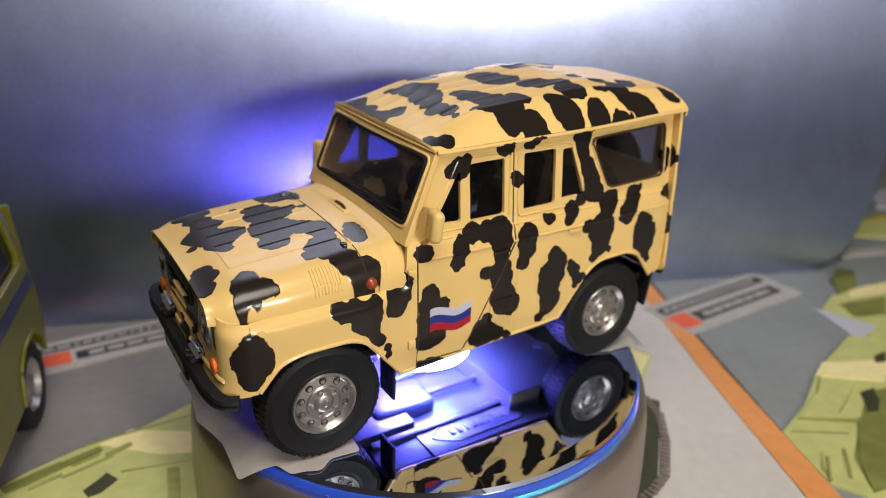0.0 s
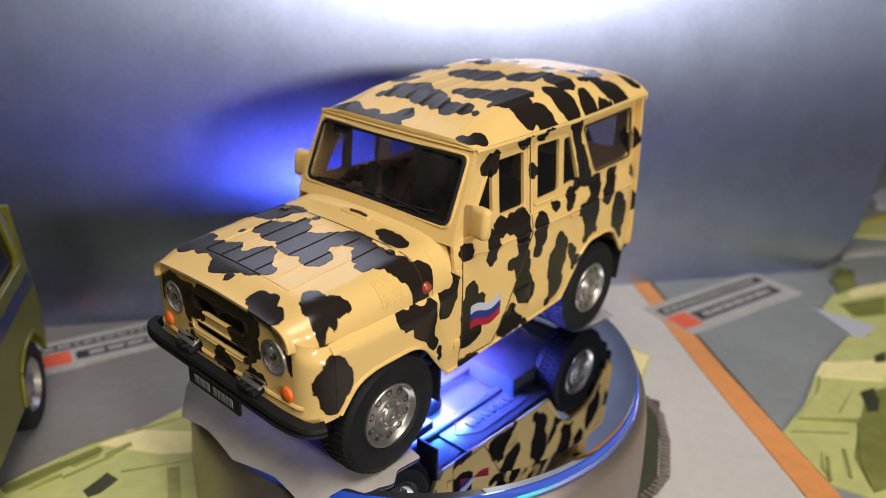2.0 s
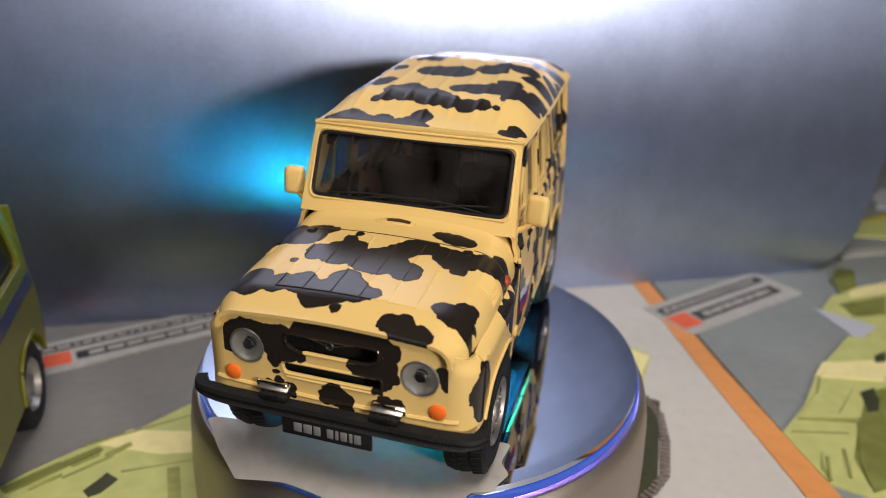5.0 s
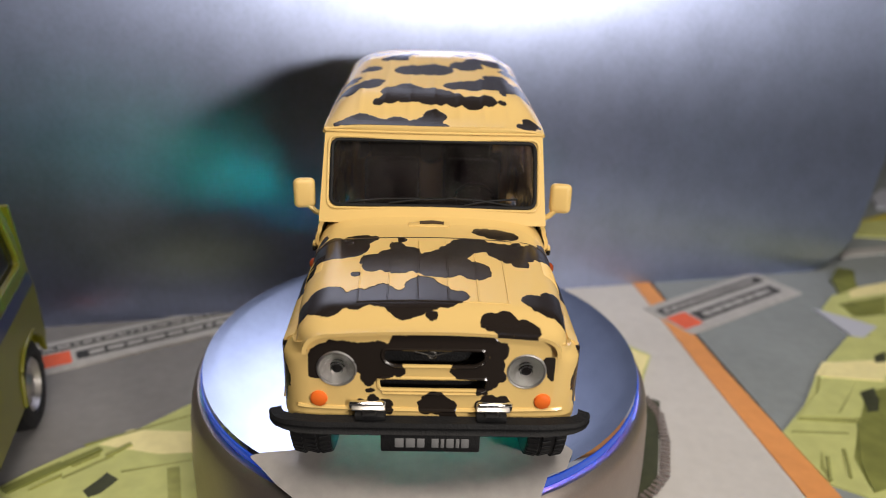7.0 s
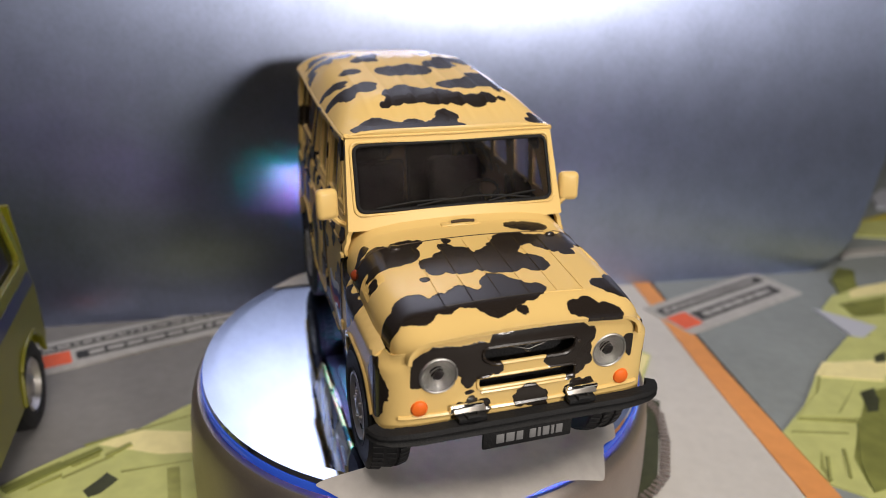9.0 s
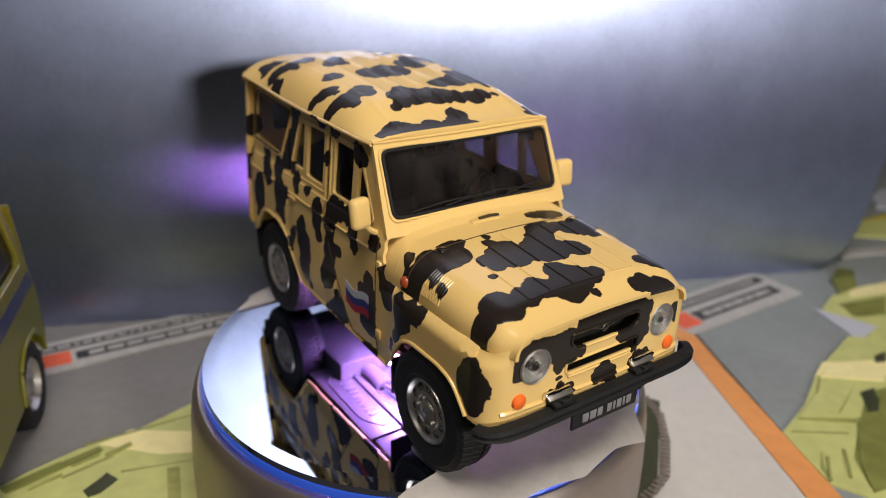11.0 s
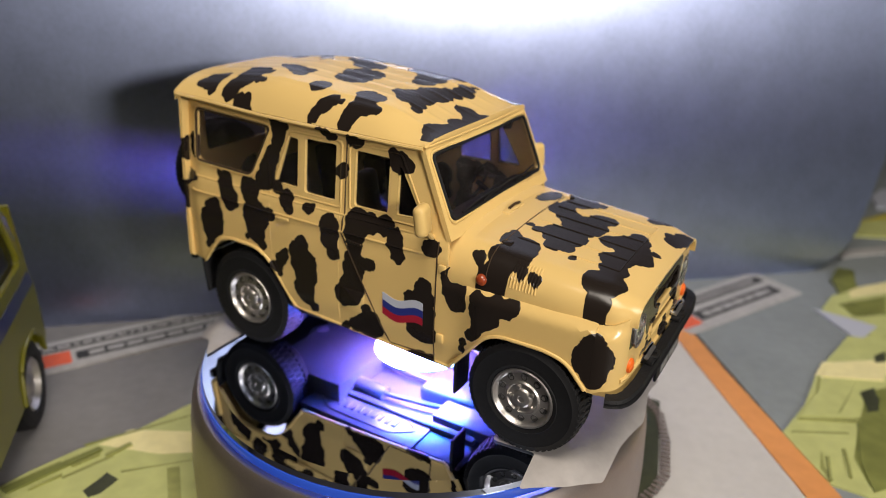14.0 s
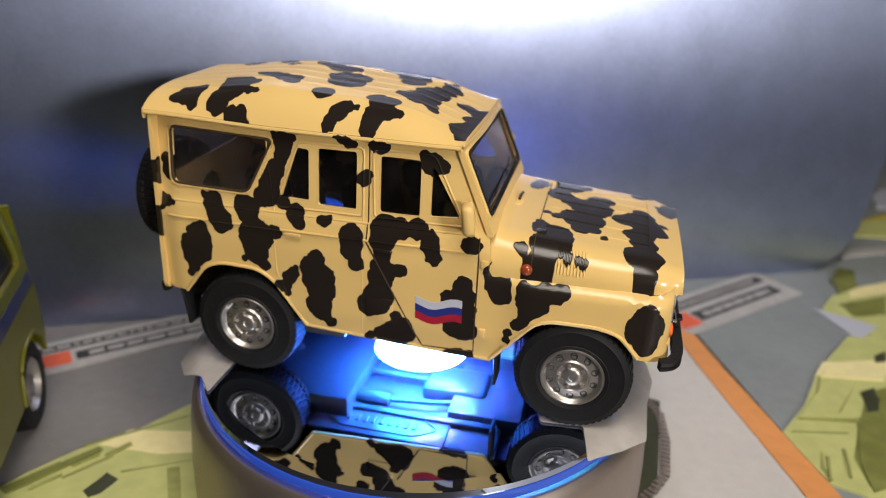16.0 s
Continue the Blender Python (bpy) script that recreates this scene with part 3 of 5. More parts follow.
def stripes(name, a, b, depth, tag_len, label):
    """A printed card strip from a to b (its long lower edge), with bars for its print and a red tag."""
    a, b = Vector(a), Vector(b)
    d = (b - a).normalized()
    q = Vector((-d.y, d.x))
    L = (b - a).length
    ob = empty(name, label, "printed strip", at=(a.x, a.y, FLOOR))

    def quad(pname, s0, s1, t0, t1, z, material, plabel=""):
        pts = [d * s + q * t for s, t in ((s0, t0), (s1, t0), (s1, t1), (s0, t1))]
        part(pname, prism([tuple(p) for p in pts], 0.05, z), material, ob, plabel, smooth=False)

    quad("card", 0, L, 0, depth, 0.9, M_STRIP)
    quad("dark_band", tag_len + 2, L - 8, depth * 0.22, depth * 0.48, 1.02, M_STRIPD, "dark grey printed band")
    quad("dark_band", 3, L - 5, depth * 0.64, depth * 0.84, 1.02, M_STRIPD, "dark grey printed band")
    s = tag_len + 7
    rnd = random.Random(5)
    while s < L - 14:
        k = rnd.uniform(3, 8)
        quad("print_bar", s, s + k, depth * 0.29, depth * 0.41, 1.1, M_STRIP)
        s += k + 1.2
    s = 6
    while s < L - 12:
        k = rnd.uniform(2, 6)
        quad("print_bar", s, s + k, depth * 0.70, depth * 0.78, 1.1, M_STRIP)
        s += k + 1.0
    quad("red_tag", 1.5, tag_len, depth * 0.16, depth * 0.56, 1.2, M_TAG, "orange-red printed square")
    return ob


setting()
board("card_sheet", [(-400, 25), (-136, 87), (100, 141), (80, -60), (-180, -60), (-400, -40)], 0.05, M_BOARD, "grey satin card sheet lying on the table")
board("card_sheet", [(116, 160), (142, -18), (152, -160), (900, -160), (900, 700), (200, 700)], 0.2, M_BOARD_B, "blue-grey card sheet lying on the table")
board("card_sheet", [(60, 150), (107, 144), (130, -18), (140, -160), (70, -160), (76, -40), (84, 60)], 0.3, M_BOARD_L, "pale grey satin card beside the turntable")
board("edge_strip", [(107, 146), (116, 146), (129, 57), (142, -18), (156, -110), (142, -110), (130, -18), (119, 55)], 0.8, M_TAPE, "orange paper edge strip on the grey card", "paper strip")
stripes("printed_strip", (-158, 36), (-70, 90), 25, 16, "grey printed card strip with orange-red square")
stripes("printed_strip", (123, 88), (195, 136), 30, 14, "grey printed card strip with pale red square")

# ---- turntable ----


def arc_ring(r0, r1, z0, z1, n=96):
    return lathe([(r0, z0), (r1, z0), (r1, z1), (r0, z1)], n, closed=True)


def turntable():
    t = empty("turntable", "silver plastic display turntable with mirrored top", "turntable", at=(0, 0, 0))
    part("base", lathe([(0, FLOOR), (75.5, FLOOR), (76, FLOOR + 1), (75.9, -31), (75.0, -16), (74.2, -11), (73.4, -8.2), (72.2, -7.0), (71.4, -7.0), (71.0, -8.6), (60, -8.6), (0, -8.6)], 128), M_BASE, t, "satin silver plastic drum")
    p = part("platter", lathe([(15.5, MIRROR - 0.3), (15.8, MIRROR), (66.0, MIRROR), (66.0, MIRROR - 1), (15.5, MIRROR - 1)], 128, closed=True), M_MIRROR, t, "round mirror with a bevelled edge")
    part("bevel", lathe([(66.0, MIRROR), (70.2, MIRROR - 0.16), (70.5, MIRROR - 1.9), (66.0, MIRROR - 1.9)], 128, closed=True), M_MIRROR, p, "bevelled mirror edge")
    part("rim", lathe([(60, MIRROR - 1.9), (70.8, MIRROR - 1.9), (71.0, MIRROR - 2.3), (70.9, MIRROR - 4.4), (70.2, MIRROR - 4.8), (60, MIRROR - 4.8)], 128, closed=True), M_RIM, p, "rim with the LED's blue glow painted in")
    # added disc of glowing sectors turns under the mirror opening for the colour-changing LED
    wheel = part("led_stand_in", lathe([(0, -0.5), (38, -0.5), (38, -0.9), (0, -0.9)], 72), led_material(), t, "added glowing colour disc in place of the turntable's LED", smooth=False)
    wheel.location = Vector((22, 0, MIRROR - 0.6)) * MM
    return t, p, wheel


def led_material():
    m = bpy.data.materials.new("coloured_light")
    m.use_nodes = True
    nt = m.node_tree
    N, K = nt.nodes.new, nt.links.new
    for n in list(nt.nodes):
        nt.nodes.remove(n)
    out, em, ramp = N("ShaderNodeOutputMaterial"), N("ShaderNodeEmission"), N("ShaderNodeValToRGB")
    tc, gr = N("ShaderNodeTexCoord"), N("ShaderNodeTexGradient")
    gr.gradient_type = "RADIAL"
    K(tc.outputs["Object"], gr.inputs["Vector"])
    K(gr.outputs["Fac"], ramp.inputs["Fac"])
    K(ramp.outputs["Color"], em.inputs["Color"])
    K(em.outputs[0], out.inputs["Surface"])
    em.inputs["Strength"].default_value = LED
    cr = ramp.color_ramp
    stops = [(0.0, (0.45, 0.22, 1.0)), (0.12, (0.15, 0.14, 1.0)), (0.20, (0.06, 0.14, 1.0)), (0.28, (0.02, 0.32, 0.95)), (0.38, (0.0, 0.52, 0.28)),
             (0.48, (0.0, 0.36, 0.25)), (0.55, (0.01, 0.05, 0.16)), (0.63, (0.70, 0.26, 0.75)), (0.72, (0.60, 0.30, 1.0)), (0.79, (0.14, 0.14, 1.0)),
             (0.86, (0.02, 0.15, 1.0)), (0.99, (0.02, 0.27, 1.0))]
    while len(cr.elements) < len(stops):
        cr.elements.new(0.5)
    for e, (x, c) in zip(cr.elements, stops):
        e.position, e.color = x, (*c, 1)
    return m


LED = 430.0
TABLE, PLATTER, LED_STAND_IN = turntable()

# ---- toy car, in its own space: x forward, y to its left, z up from the platter ----


def side_y(x, z):
    """Half width of the body's side at a place."""
    if z <= 51.5:
        y = 32.6 - 0.9 * smooth01((24 - z) / 8) - 0.9 * smooth01((z - 40) / 12) + 0.35 * math.exp(-((z - 47.5) / 1.2) ** 2)
    else:
        y = 31.3 - 0.45 * smooth01((z - 51.5) / 1.2) - 2.0 * (z - 52) / 22
    if x > 24:
        y -= (y - 30.6 + 1.4 * smooth01((x - 55) / 20)) * smooth01((z - 40.2) / 2.0) * smooth01((x - 24) / 3) * (z < 45)
    return y + 1.5 * smooth01((x - 28) / 10) * smooth01((42 - z) / 3) - 1.6 * smooth01((-66 - x) / 8) - 1.1 * smooth01((-15 - x) / 50) - 0.5 * smooth01((x - 10) / 15) * smooth01((z - 45) / 6)


def ngon(cx, cz, r, n, a0=0.0, a1=2 * math.pi):
    return [(cx + r * math.cos(a0 + (a1 - a0) * i / n), cz + r * math.sin(a0 + (a1 - a0) * i / n)) for i in range(n + 1)]


WINDOWS = {
    "quarter": ([(-68.2, 57.2), (-44.6, 56.6), (-36.6, 72.2), (-68.0, 73.4)], 2.2),
    "rear_small": ([(-34.4, 56.6), (-26.0, 56.4), (-26.0, 70.6), (-29.6, 70.8)], 0.8),
    "rear_main": ([(-23.4, 55.6), (-12.2, 55.4), (-12.2, 71.2), (-23.4, 71.2)], 0.9),
    "front_main": ([(-5.6, 55.4), (5.6, 55.4), (5.6, 70.6), (-5.6, 70.8)], 0.9),
    "vent": ([(8.6, 55.8), (16.6, 56.2), (9.4, 68.8), (8.6, 68.8)], 0.6),
}
SIDE_LINE = [(-73, 23.6), (-66, 23.8), (-59.3, 32.6), (-54, 34.6), (-42, 34.3), (-36.8, 31.0), (-27.6, 17.8), (2, 16.4), (26.8, 15.2), (38.6, 29.6),
             (43, 31.2), (55, 31.2), (61.2, 29.9), (66.6, 23.6), (67.5, 22.9), (67.5, 41.25), (26.5, 42.4), (24.5, 54.6), (17.0, 72.6), (16.0, 75.0), (-73, 76.6)]


def toy_car():
    c = empty("toy_car", "toy off-road car in cream and dark camouflage on a mirrored turntable", "toy car")
    round_r = [2.5, 0.5, 2, 3, 3, 2, 3, 0, 1.5, 3, 2, 2, 3, 1.5, 1.5, 0.5, 0.5, 0.5, 0.5, 0.5, 1.5]
    for s in (1, -1):
        holes = [rounded(w, r, 3) for w, r in WINDOWS.values()]
        part("side_panel", sheet(rounded(SIDE_LINE, round_r, 3), holes, lambda x, z: (x, s * side_y(x, z), z), 1.6, 1.1), M_SIDE, c, "cream side with dark printed camouflage blots")
        for wname, (w, r) in WINDOWS.items():
            big = [(x + (x - sum(p[0] for p in w) / len(w)) * 0.05, z + (z - sum(p[1] for p in w) / len(w)) * 0.05) for x, z in w]
            part("window_pane", sheet(rounded(big, r, 3), [], lambda x, z: (x, s * (side_y(x, z) - 0.95), z), 4, 0.35), M_GLASS if wname == "quarter" else M_DGLASS, c, "smoky clear plastic window")
            ring = [(x, s * (side_y(x, z) + 0.05), z) for x, z in rounded(w, r, 4)]
            if wname == "quarter":
                part("window_seal", tube(ring, 0.42, 6, closed=True), M_SEAM, c, "dark window seal")
                ring2 = [(x, s * (side_y(x, z) + 0.1), z) for x, z in rounded([(a + (a + 53) * 0.05, b + (b - 64) * 0.075) for a, b in w], r + 0.5, 4)]
                part("window_trim", tube(ring2, 0.3, 6, closed=True), M_CREAM, c)
        # window frames pressed into the doors
        for x0, x1 in ((-36.5, -10.2), (-7.6, 18.4)):
            fr = [(x0 + 0.6, 53.9), (x1, 53.9), (x1 if x0 < -20 else 9.2, 72.4), (x0 + (7.6 if x0 < -20 else 0), 72.4)]
            part("door_frame_bead", tube([(x, s * (side_y(x, z) + 0.02), z) for x, z in rounded(fr, 1.5, 4)], 0.34, 6, closed=True), M_SIDE, c)
        # door seams
        seams = [[(-8.6, 72.6), (-8.6, 53), (-8.9, 47), (7.2, 17.0)], [(22.4, 51.5), (22.6, 42), (22.2, 17.0), (7.2, 16.7)],
                 [(-10.2, 72.6), (-10.0, 45), (-10.4, 19.0)], [(-38.6, 72), (-36.5, 52), (-36.0, 34), (-33, 27.5)]]
        for k, sm in enumerate(seams):
            pts = []
            for (xa, za), (xb, zb) in zip(sm, sm[1:]):
                pts += [(xa + (xb - xa) * i / 6, za + (zb - za) * i / 6) for i in range(6)]
            pts.append(sm[-1])
            part("door_seam", tube([(x, s * (side_y(x, z) + (0.02 if k < 2 else 0.0)), z) for x, z in pts], 0.2 if k < 2 else 0.16, 6), M_SEAM if k < 2 else M_SIDE, c, "dark gap round the opening door" if k < 2 else "")
        # pressed lines along the body
        for z, xa, xb in ((52.0, -72, 21), (47.4, -70, 21)):
            pts = [(x, s * (side_y(x, z) + 0.05), z) for x in span(xa, xb, 40)]
            part("pressed_line", tube(pts, 0.28, 6, flat=1.3), M_SIDE, c)
        # sill edge and wheel arch lips
        rear_lip = rounded([(-66, 23.8), (-59.3, 32.6), (-54, 34.6), (-42, 34.3), (-36.8, 31.0), (-27.6, 17.8)], [0, 2, 3, 3, 2, 0], 4)
        front_lip = rounded([(26.8, 15.2), (38.6, 29.6), (43, 31.2), (55, 31.2), (61.2, 29.9), (66.6, 23.6)], [0, 3, 2, 2, 3, 0], 4)
        for lip in (rear_lip, front_lip):
            part("wheel_arch_lip", tube([(x, s * (side_y(x, z) + 0.1), z) for x, z in lip], 0.55, 8), M_SIDE, c)
        part("sill", tube([(x, s * (side_y(x, 17) - 0.2), 17.8 - (x + 27.6) * 0.048) for x in span(-27.6, 26.8, 30)], 0.6, 8), M_SIDE, c)
        # hinges, handle, fuel flap
        for z in (24.0, 44.5):
            part("hinge", rbox(2.2, 0.9, 2.6, 0.3, (24.4, s * (side_y(24, z) + 0.3), z)), M_SIDE, c)
        hb = rbox(5.2, 0.6, 1.0, 0.28, (-4.2, s * (side_y(-4, 46.8) + 0.7), 45.2))
        rbox(1.2, 1.0, 1.4, 0.3, (-6.0, s * (side_y(-4, 46.8) + 0.35), 45.2), bm=hb)
        part("door_handle", hb, M_SIDE, c)
        hb = rbox(5.0, 0.6, 1.0, 0.28, (-30.5, s * (side_y(-30, 46.8) + 0.7), 46.6))
        part("door_handle", hb, M_SIDE, c)
        part("step_pad", rbox(8.0, 0.5, 7.0, 0.25, (-5.0, s * (side_y(-5, 28) + 0.15), 27.0)), M_SIDE, c)
        # repeater lamp, hood latch, louvres
        rp = part("side_repeater", lathe([(0, 1.5), (0.8, 1.35), (1.45, 0.8), (1.7, 0), (1.7, -1)], 20, "y", (0, 0, 0)), M_AMBER, c, "brown-red side lamp", loc=(35.3, s * 31.0, 44.0))
        if s < 0:
            rp.rotation_euler = (0, 0, math.pi)
        part("hood_latch", rbox(3.0, 2.6, 1.6, 0.5, (37.5, s * 21.5, 51.3)), M_HOOD, c)
        # mirror
        mb = rbox(3.4, 6.0, 8.4, 1.6, (0, 0, 0), 4)
        mo = part("door_mirror", mb, M_CREAM, c, "cream door mirror", loc=(19.8, s * 35.5, 58.3))
        mo.rotation_euler = (0, radians(-6), s * radians(-10))
        part("mirror_arm", tube([(20.0, s * 30.6, 52.0), (20.4, s * 32.6, 53.2), (20.6, s * 34.2, 55.0)], 0.8, 8), M_CREAM, c)
        part("mudflap", rbox(1.0, 8.0, 11.5, 0.4, (28.6, s * 27.2, 12.2)), M_BLACK, c, "black mudflap")
        part("mudflap", rbox(1.0, 8.5, 12.5, 0.4, (-67.5, s * 27.0, 18.0), m=Matrix.Rotation(radians(-8), 4, "Y")), M_BLACK, c, "black mudflap")
        # flag print on the door: three waved stripes, each a thin raised layer
        for k, (material, lab) in enumerate(((M_WHITE, "white stripe"), (M_BLUE, "blue stripe"), (M_RED, "red stripe"))):
            zb = 30.0 - 2.3 * k

            def flag(u, v, zb=zb):
                x = 18.7 - u
                z = zb + v + 0.85 * math.sin(u / 13.3 * 2 * math.pi + 0.7)
                return (x, s * (side_y(x, z) + 0.12), z)
            part("flag_stripe", grid(span(0, 13.3, 24), [0, 2.3], flag, 0.12), material, c, lab)
    # ---- hood ----
    hood_top = lambda x: 52.3 - 0.09 * (x - 30) - 1.9 * smooth01((x - 66) / 10)

    def hood(u, v):
        x = u
        a = v
        zt = hood_top(x)
        w = 31.6 - 1.5 * smooth01((x - 55) / 20) - 1.8 * smooth01((x - 70) / 5)
        side = abs(a)
        sg = 1 if a >= 0 else -1
        drop = zt - 41.0
        if side <= 0.6:
            y = side / 0.6 * 21.5
            z = zt + 0.9 * (1 - (y / 21.5) ** 2)
        else:
            th = (side - 0.6) / 0.4 * math.pi / 2
            y = 21.5 + (w - 21.5) * math.sin(th) ** 0.9
            z = 41.0 + drop * (math.cos(th) ** 0.8 if th < math.pi / 2 - 1e-6 else 0)
        return (x, sg * y, z)
    part("hood", grid(span(24, 69, 40) + [70.5, 72, 73.4, 74.6, 75.4, 75.8], span(-1, 1, 80), hood, 0.9), M_HOOD, c, "cream bonnet with dark camouflage and pressed ribs")
    for s in (1, -1):
        for k in range(9):
            x = 43.4 + k * 0.86
            part("louvre", tube([Vector(hood(x, s * a)) for a in span(0.74, 0.94, 8)], 0.26, 6), M_HOOD, c)
    for y in (-17.2, -10.4, -3.5, 3.5, 10.4, 17.2):
        pts = [(x, y, hood(x, y / 21.5 * 0.6)[2] + 0.02) for x in span(38.5, 66.5, 16)]
        part("hood_rib", tube(pts, 0.24, 6), M_HOOD, c)
    for x, ya, yb in ((66.6, -17.2, 17.2),):
        part("hood_rib", tube([(x, y, hood(x, y / 21.5 * 0.6)[2] + 0.02) for y in span(ya, yb, 14)], 0.22, 6), M_HOOD, c)
    part("hood_seam", tube([hood(36.5, a) for a in span(-0.92, 0.92, 40)], 0.16, 6), M_SEAM, c, "dark seam across the bonnet")
    # cowl between hood and windscreen
    def cowl(u, v):
        p = hood(max(u, 24.0), v)
        rise = 55.6 - (u - 22.2) * 0.37 - hood(max(u, 24.0), 0)[2]
        return (u, p[1], p[2] + rise * (1 - smooth01((abs(v) - 0.45) / 0.35)) + 0.14)
    part("cowl", grid(span(22.2, 31, 8), span(-0.96, 0.96, 48), cowl, 0.9), M_HOOD, c)
    part("cowl_vent", rbox(2.6, 11.0, 0.7, 0.3, (29.0, -1.0, 53.2)), M_CREAM, c, "raised vent plate below the windscreen")
    part("vent_handle", tube([(29.0, -3.5, 53.8), (28.9, 0, 54.0), (29.2, 3.0, 53.8)], 0.45, 6), M_SEAM, c)
    # ---- front ----

    def front(u, v):
        a, sg = abs(u), (1 if u >= 0 else -1)
        top = 1.0 * smooth01((v - 43) / 4) - 0.6 * smooth01((27 - v) / 5)
        if a < 27:
            return (75.2 - 0.9 * (a / 27) ** 2 - top, sg * a, v)
        th = min((a - 27) / 7.0, math.pi / 2)
        narrow = 2.4 * smooth01((v - 38) / 3.5)
        return (67.3 + 7.0 * math.cos(th) - top * math.cos(th), sg * (27 + (7.0 - narrow) * math.sin(th)), v)

    slot1 = [(-10.8, 42.4), (11.6, 42.4), (11.8, 39.6), (9.6, 38.0), (-8.6, 38.0), (-11.0, 39.6)]
    slot2 = [(-12.0, 35.0), (12.5, 35.0), (12.3, 31.8), (-11.8, 31.8)]
    lights = [ngon(sx * 21.0, 36.8, 4.1, 28)[:-1] for sx in (1, -1)]
    outline = [(-27.4, 22.2), (27.4, 22.2), (27.4, 43.9), (22, 45.6), (0, 46.6), (-22, 45.6), (-27.4, 43.9)]
    part("front_panel", sheet(outline, [rounded(slot1, 1.2), rounded(slot2, 1.0)] + lights, front, 1.5, 1.0), M_FRONT, c, "cream front with dark camouflage and two grille slots")
    for s in (1, -1):
        corner = [(s * 27.4, 22.2), (s * 37.9, 23.2), (s * 37.9, 41.2), (s * 34, 41.6), (s * 28.5, 43.4), (s * 27.4, 43.9)]
        part("fender_corner", sheet(corner, [], front, 1.2, 1.0), M_SIDE, c, "rounded front corner of the fender")
    part("grille_backing", rbox(1.0, 50, 14, 0.3, (70.5, 0, 36)), M_BLACK, c, "black grille backing")
    for slot in (slot1, slot2):
        part("grille_bead", tube([front(u, v)[:1] + (u, v) for u, v in rounded(slot, 1.2)], 0.45, 6, closed=True), M_FRONT, c)
    part("emblem", join(tube([(75.0, -4.6, 42.0), (75.0, -1.8, 41.2), (75.1, 0, 40.7), (75.0, 1.8, 41.2), (75.0, 4.6, 42.0)], 0.14, 6), lathe([(0.8, -0.2), (1.05, 0), (0.8, 0.2)], 16, "x", (75.0, 0, 40.9))), M_SLOT, c, "small dark grey wing emblem")
    part("front_lip", tube([front(u, 31.0) for u in span(-11, 11, 20)], 0.45, 6), M_FRONT, c)
    part("front_lip", tube([front(u, 26.6) for u in span(-30, 30, 40)], 0.6, 6), M_FRONT, c)
    for s in (1, -1):
        h = part("headlight", lathe([(0, -2.2), (1.1, -2.2), (3.6, -0.6), (4.15, 0.6), (4.4, 0.5), (4.5, 0), (4.4, -1.0), (3.9, -2.8), (0, -3.0)], 40, "x"), M_BOWL, c, "silver headlight bowl", loc=(74.2, s * 21.0, 36.8))
        lens = lathe([(0, 1.3), (1.2, 1.25), (1.45, 0.8), (1.75, 1.15), (2.1, 0.8), (2.5, 1.0), (2.85, 0.7), (3.2, 0.9), (4.0, 0.3), (4.0, 0.0), (0, 0.1)], 40, "x")
        part("lens", lens, M_LENS, h, "clear headlight lens")
        part("bezel", tube([(0.45, 4.2 * math.cos(a), 4.2 * math.sin(a)) for a in span(0, 2 * math.pi, 36)[:-1]], 0.33, 8, closed=True), M_RIMHOLE, h, "dull silver bezel")
        part("bulb", lathe([(0, 0.3), (1.1, 0.0), (1.3, -1.0), (0, -1.4)], 20, "x"), M_DARKIN, h, "dark bulb")
        part("turn_signal", lathe([(0, 1.1), (1.2, 1.0), (1.8, 0.7), (2.0, 0.0), (2.0, -1.0)], 24, "x"), M_ORANGE, c, "orange turn signal", loc=(74.3, s * 25.2, 28.9))
    # bumper: a long bar with rounded, swept-back ends
    path = [(74.6, -36.4), (75.8, -36.1), (77.6, -35.0), (78.8, -32.8), (79.4, -29.8)] + [(79.8, y) for y in span(-26, 26, 8)] + [(79.4, 29.8), (78.8, 32.8), (77.6, 35.0), (75.8, 36.1), (74.6, 36.4)]
    path = [(x - 2.3, y * 0.985) for x, y in path]

    def bump_place(u, v):
        i = min(int(u), len(path) - 2)
        f_ = u - i
        p = Vector(path[i]).lerp(Vector(path[i + 1]), f_)
        d = (Vector(path[min(i + 1, len(path) - 1)]) - Vector(path[max(i - 1, 0)])).normalized()
        out = Vector((d.y, -d.x))
        prof = [(-1.6, 21.6), (0.6, 21.8), (1.3, 22.5), (0.5, 23.3), (0.5, 23.8), (1.3, 24.4), (0.9, 25.4), (-1.6, 25.6)]
        o, z = prof[v % len(prof)]
        q = p + out * o
        return (q.x, q.y, 23.4 + (z - 23.6) * (1 - 0.3 * smooth01((abs(q.y) - 29) / 7)))
    bm = bmesh.new()
    rings = [[bm.verts.new(bump_place(u, v)) for v in range(8)] for u in span(0, len(path) - 1.001, 60)]
    for p, q in zip(rings, rings[1:]):
        for k in range(8):
            bm.faces.new((p[k], p[(k + 1) % 8], q[(k + 1) % 8], q[k]))
    bm.faces.new(rings[0]), bm.faces.new(rings[-1])
    bmesh.ops.recalc_face_normals(bm, faces=bm.faces)
    part("front_bumper", bm, M_BLACK, c, "black plastic front bumper")
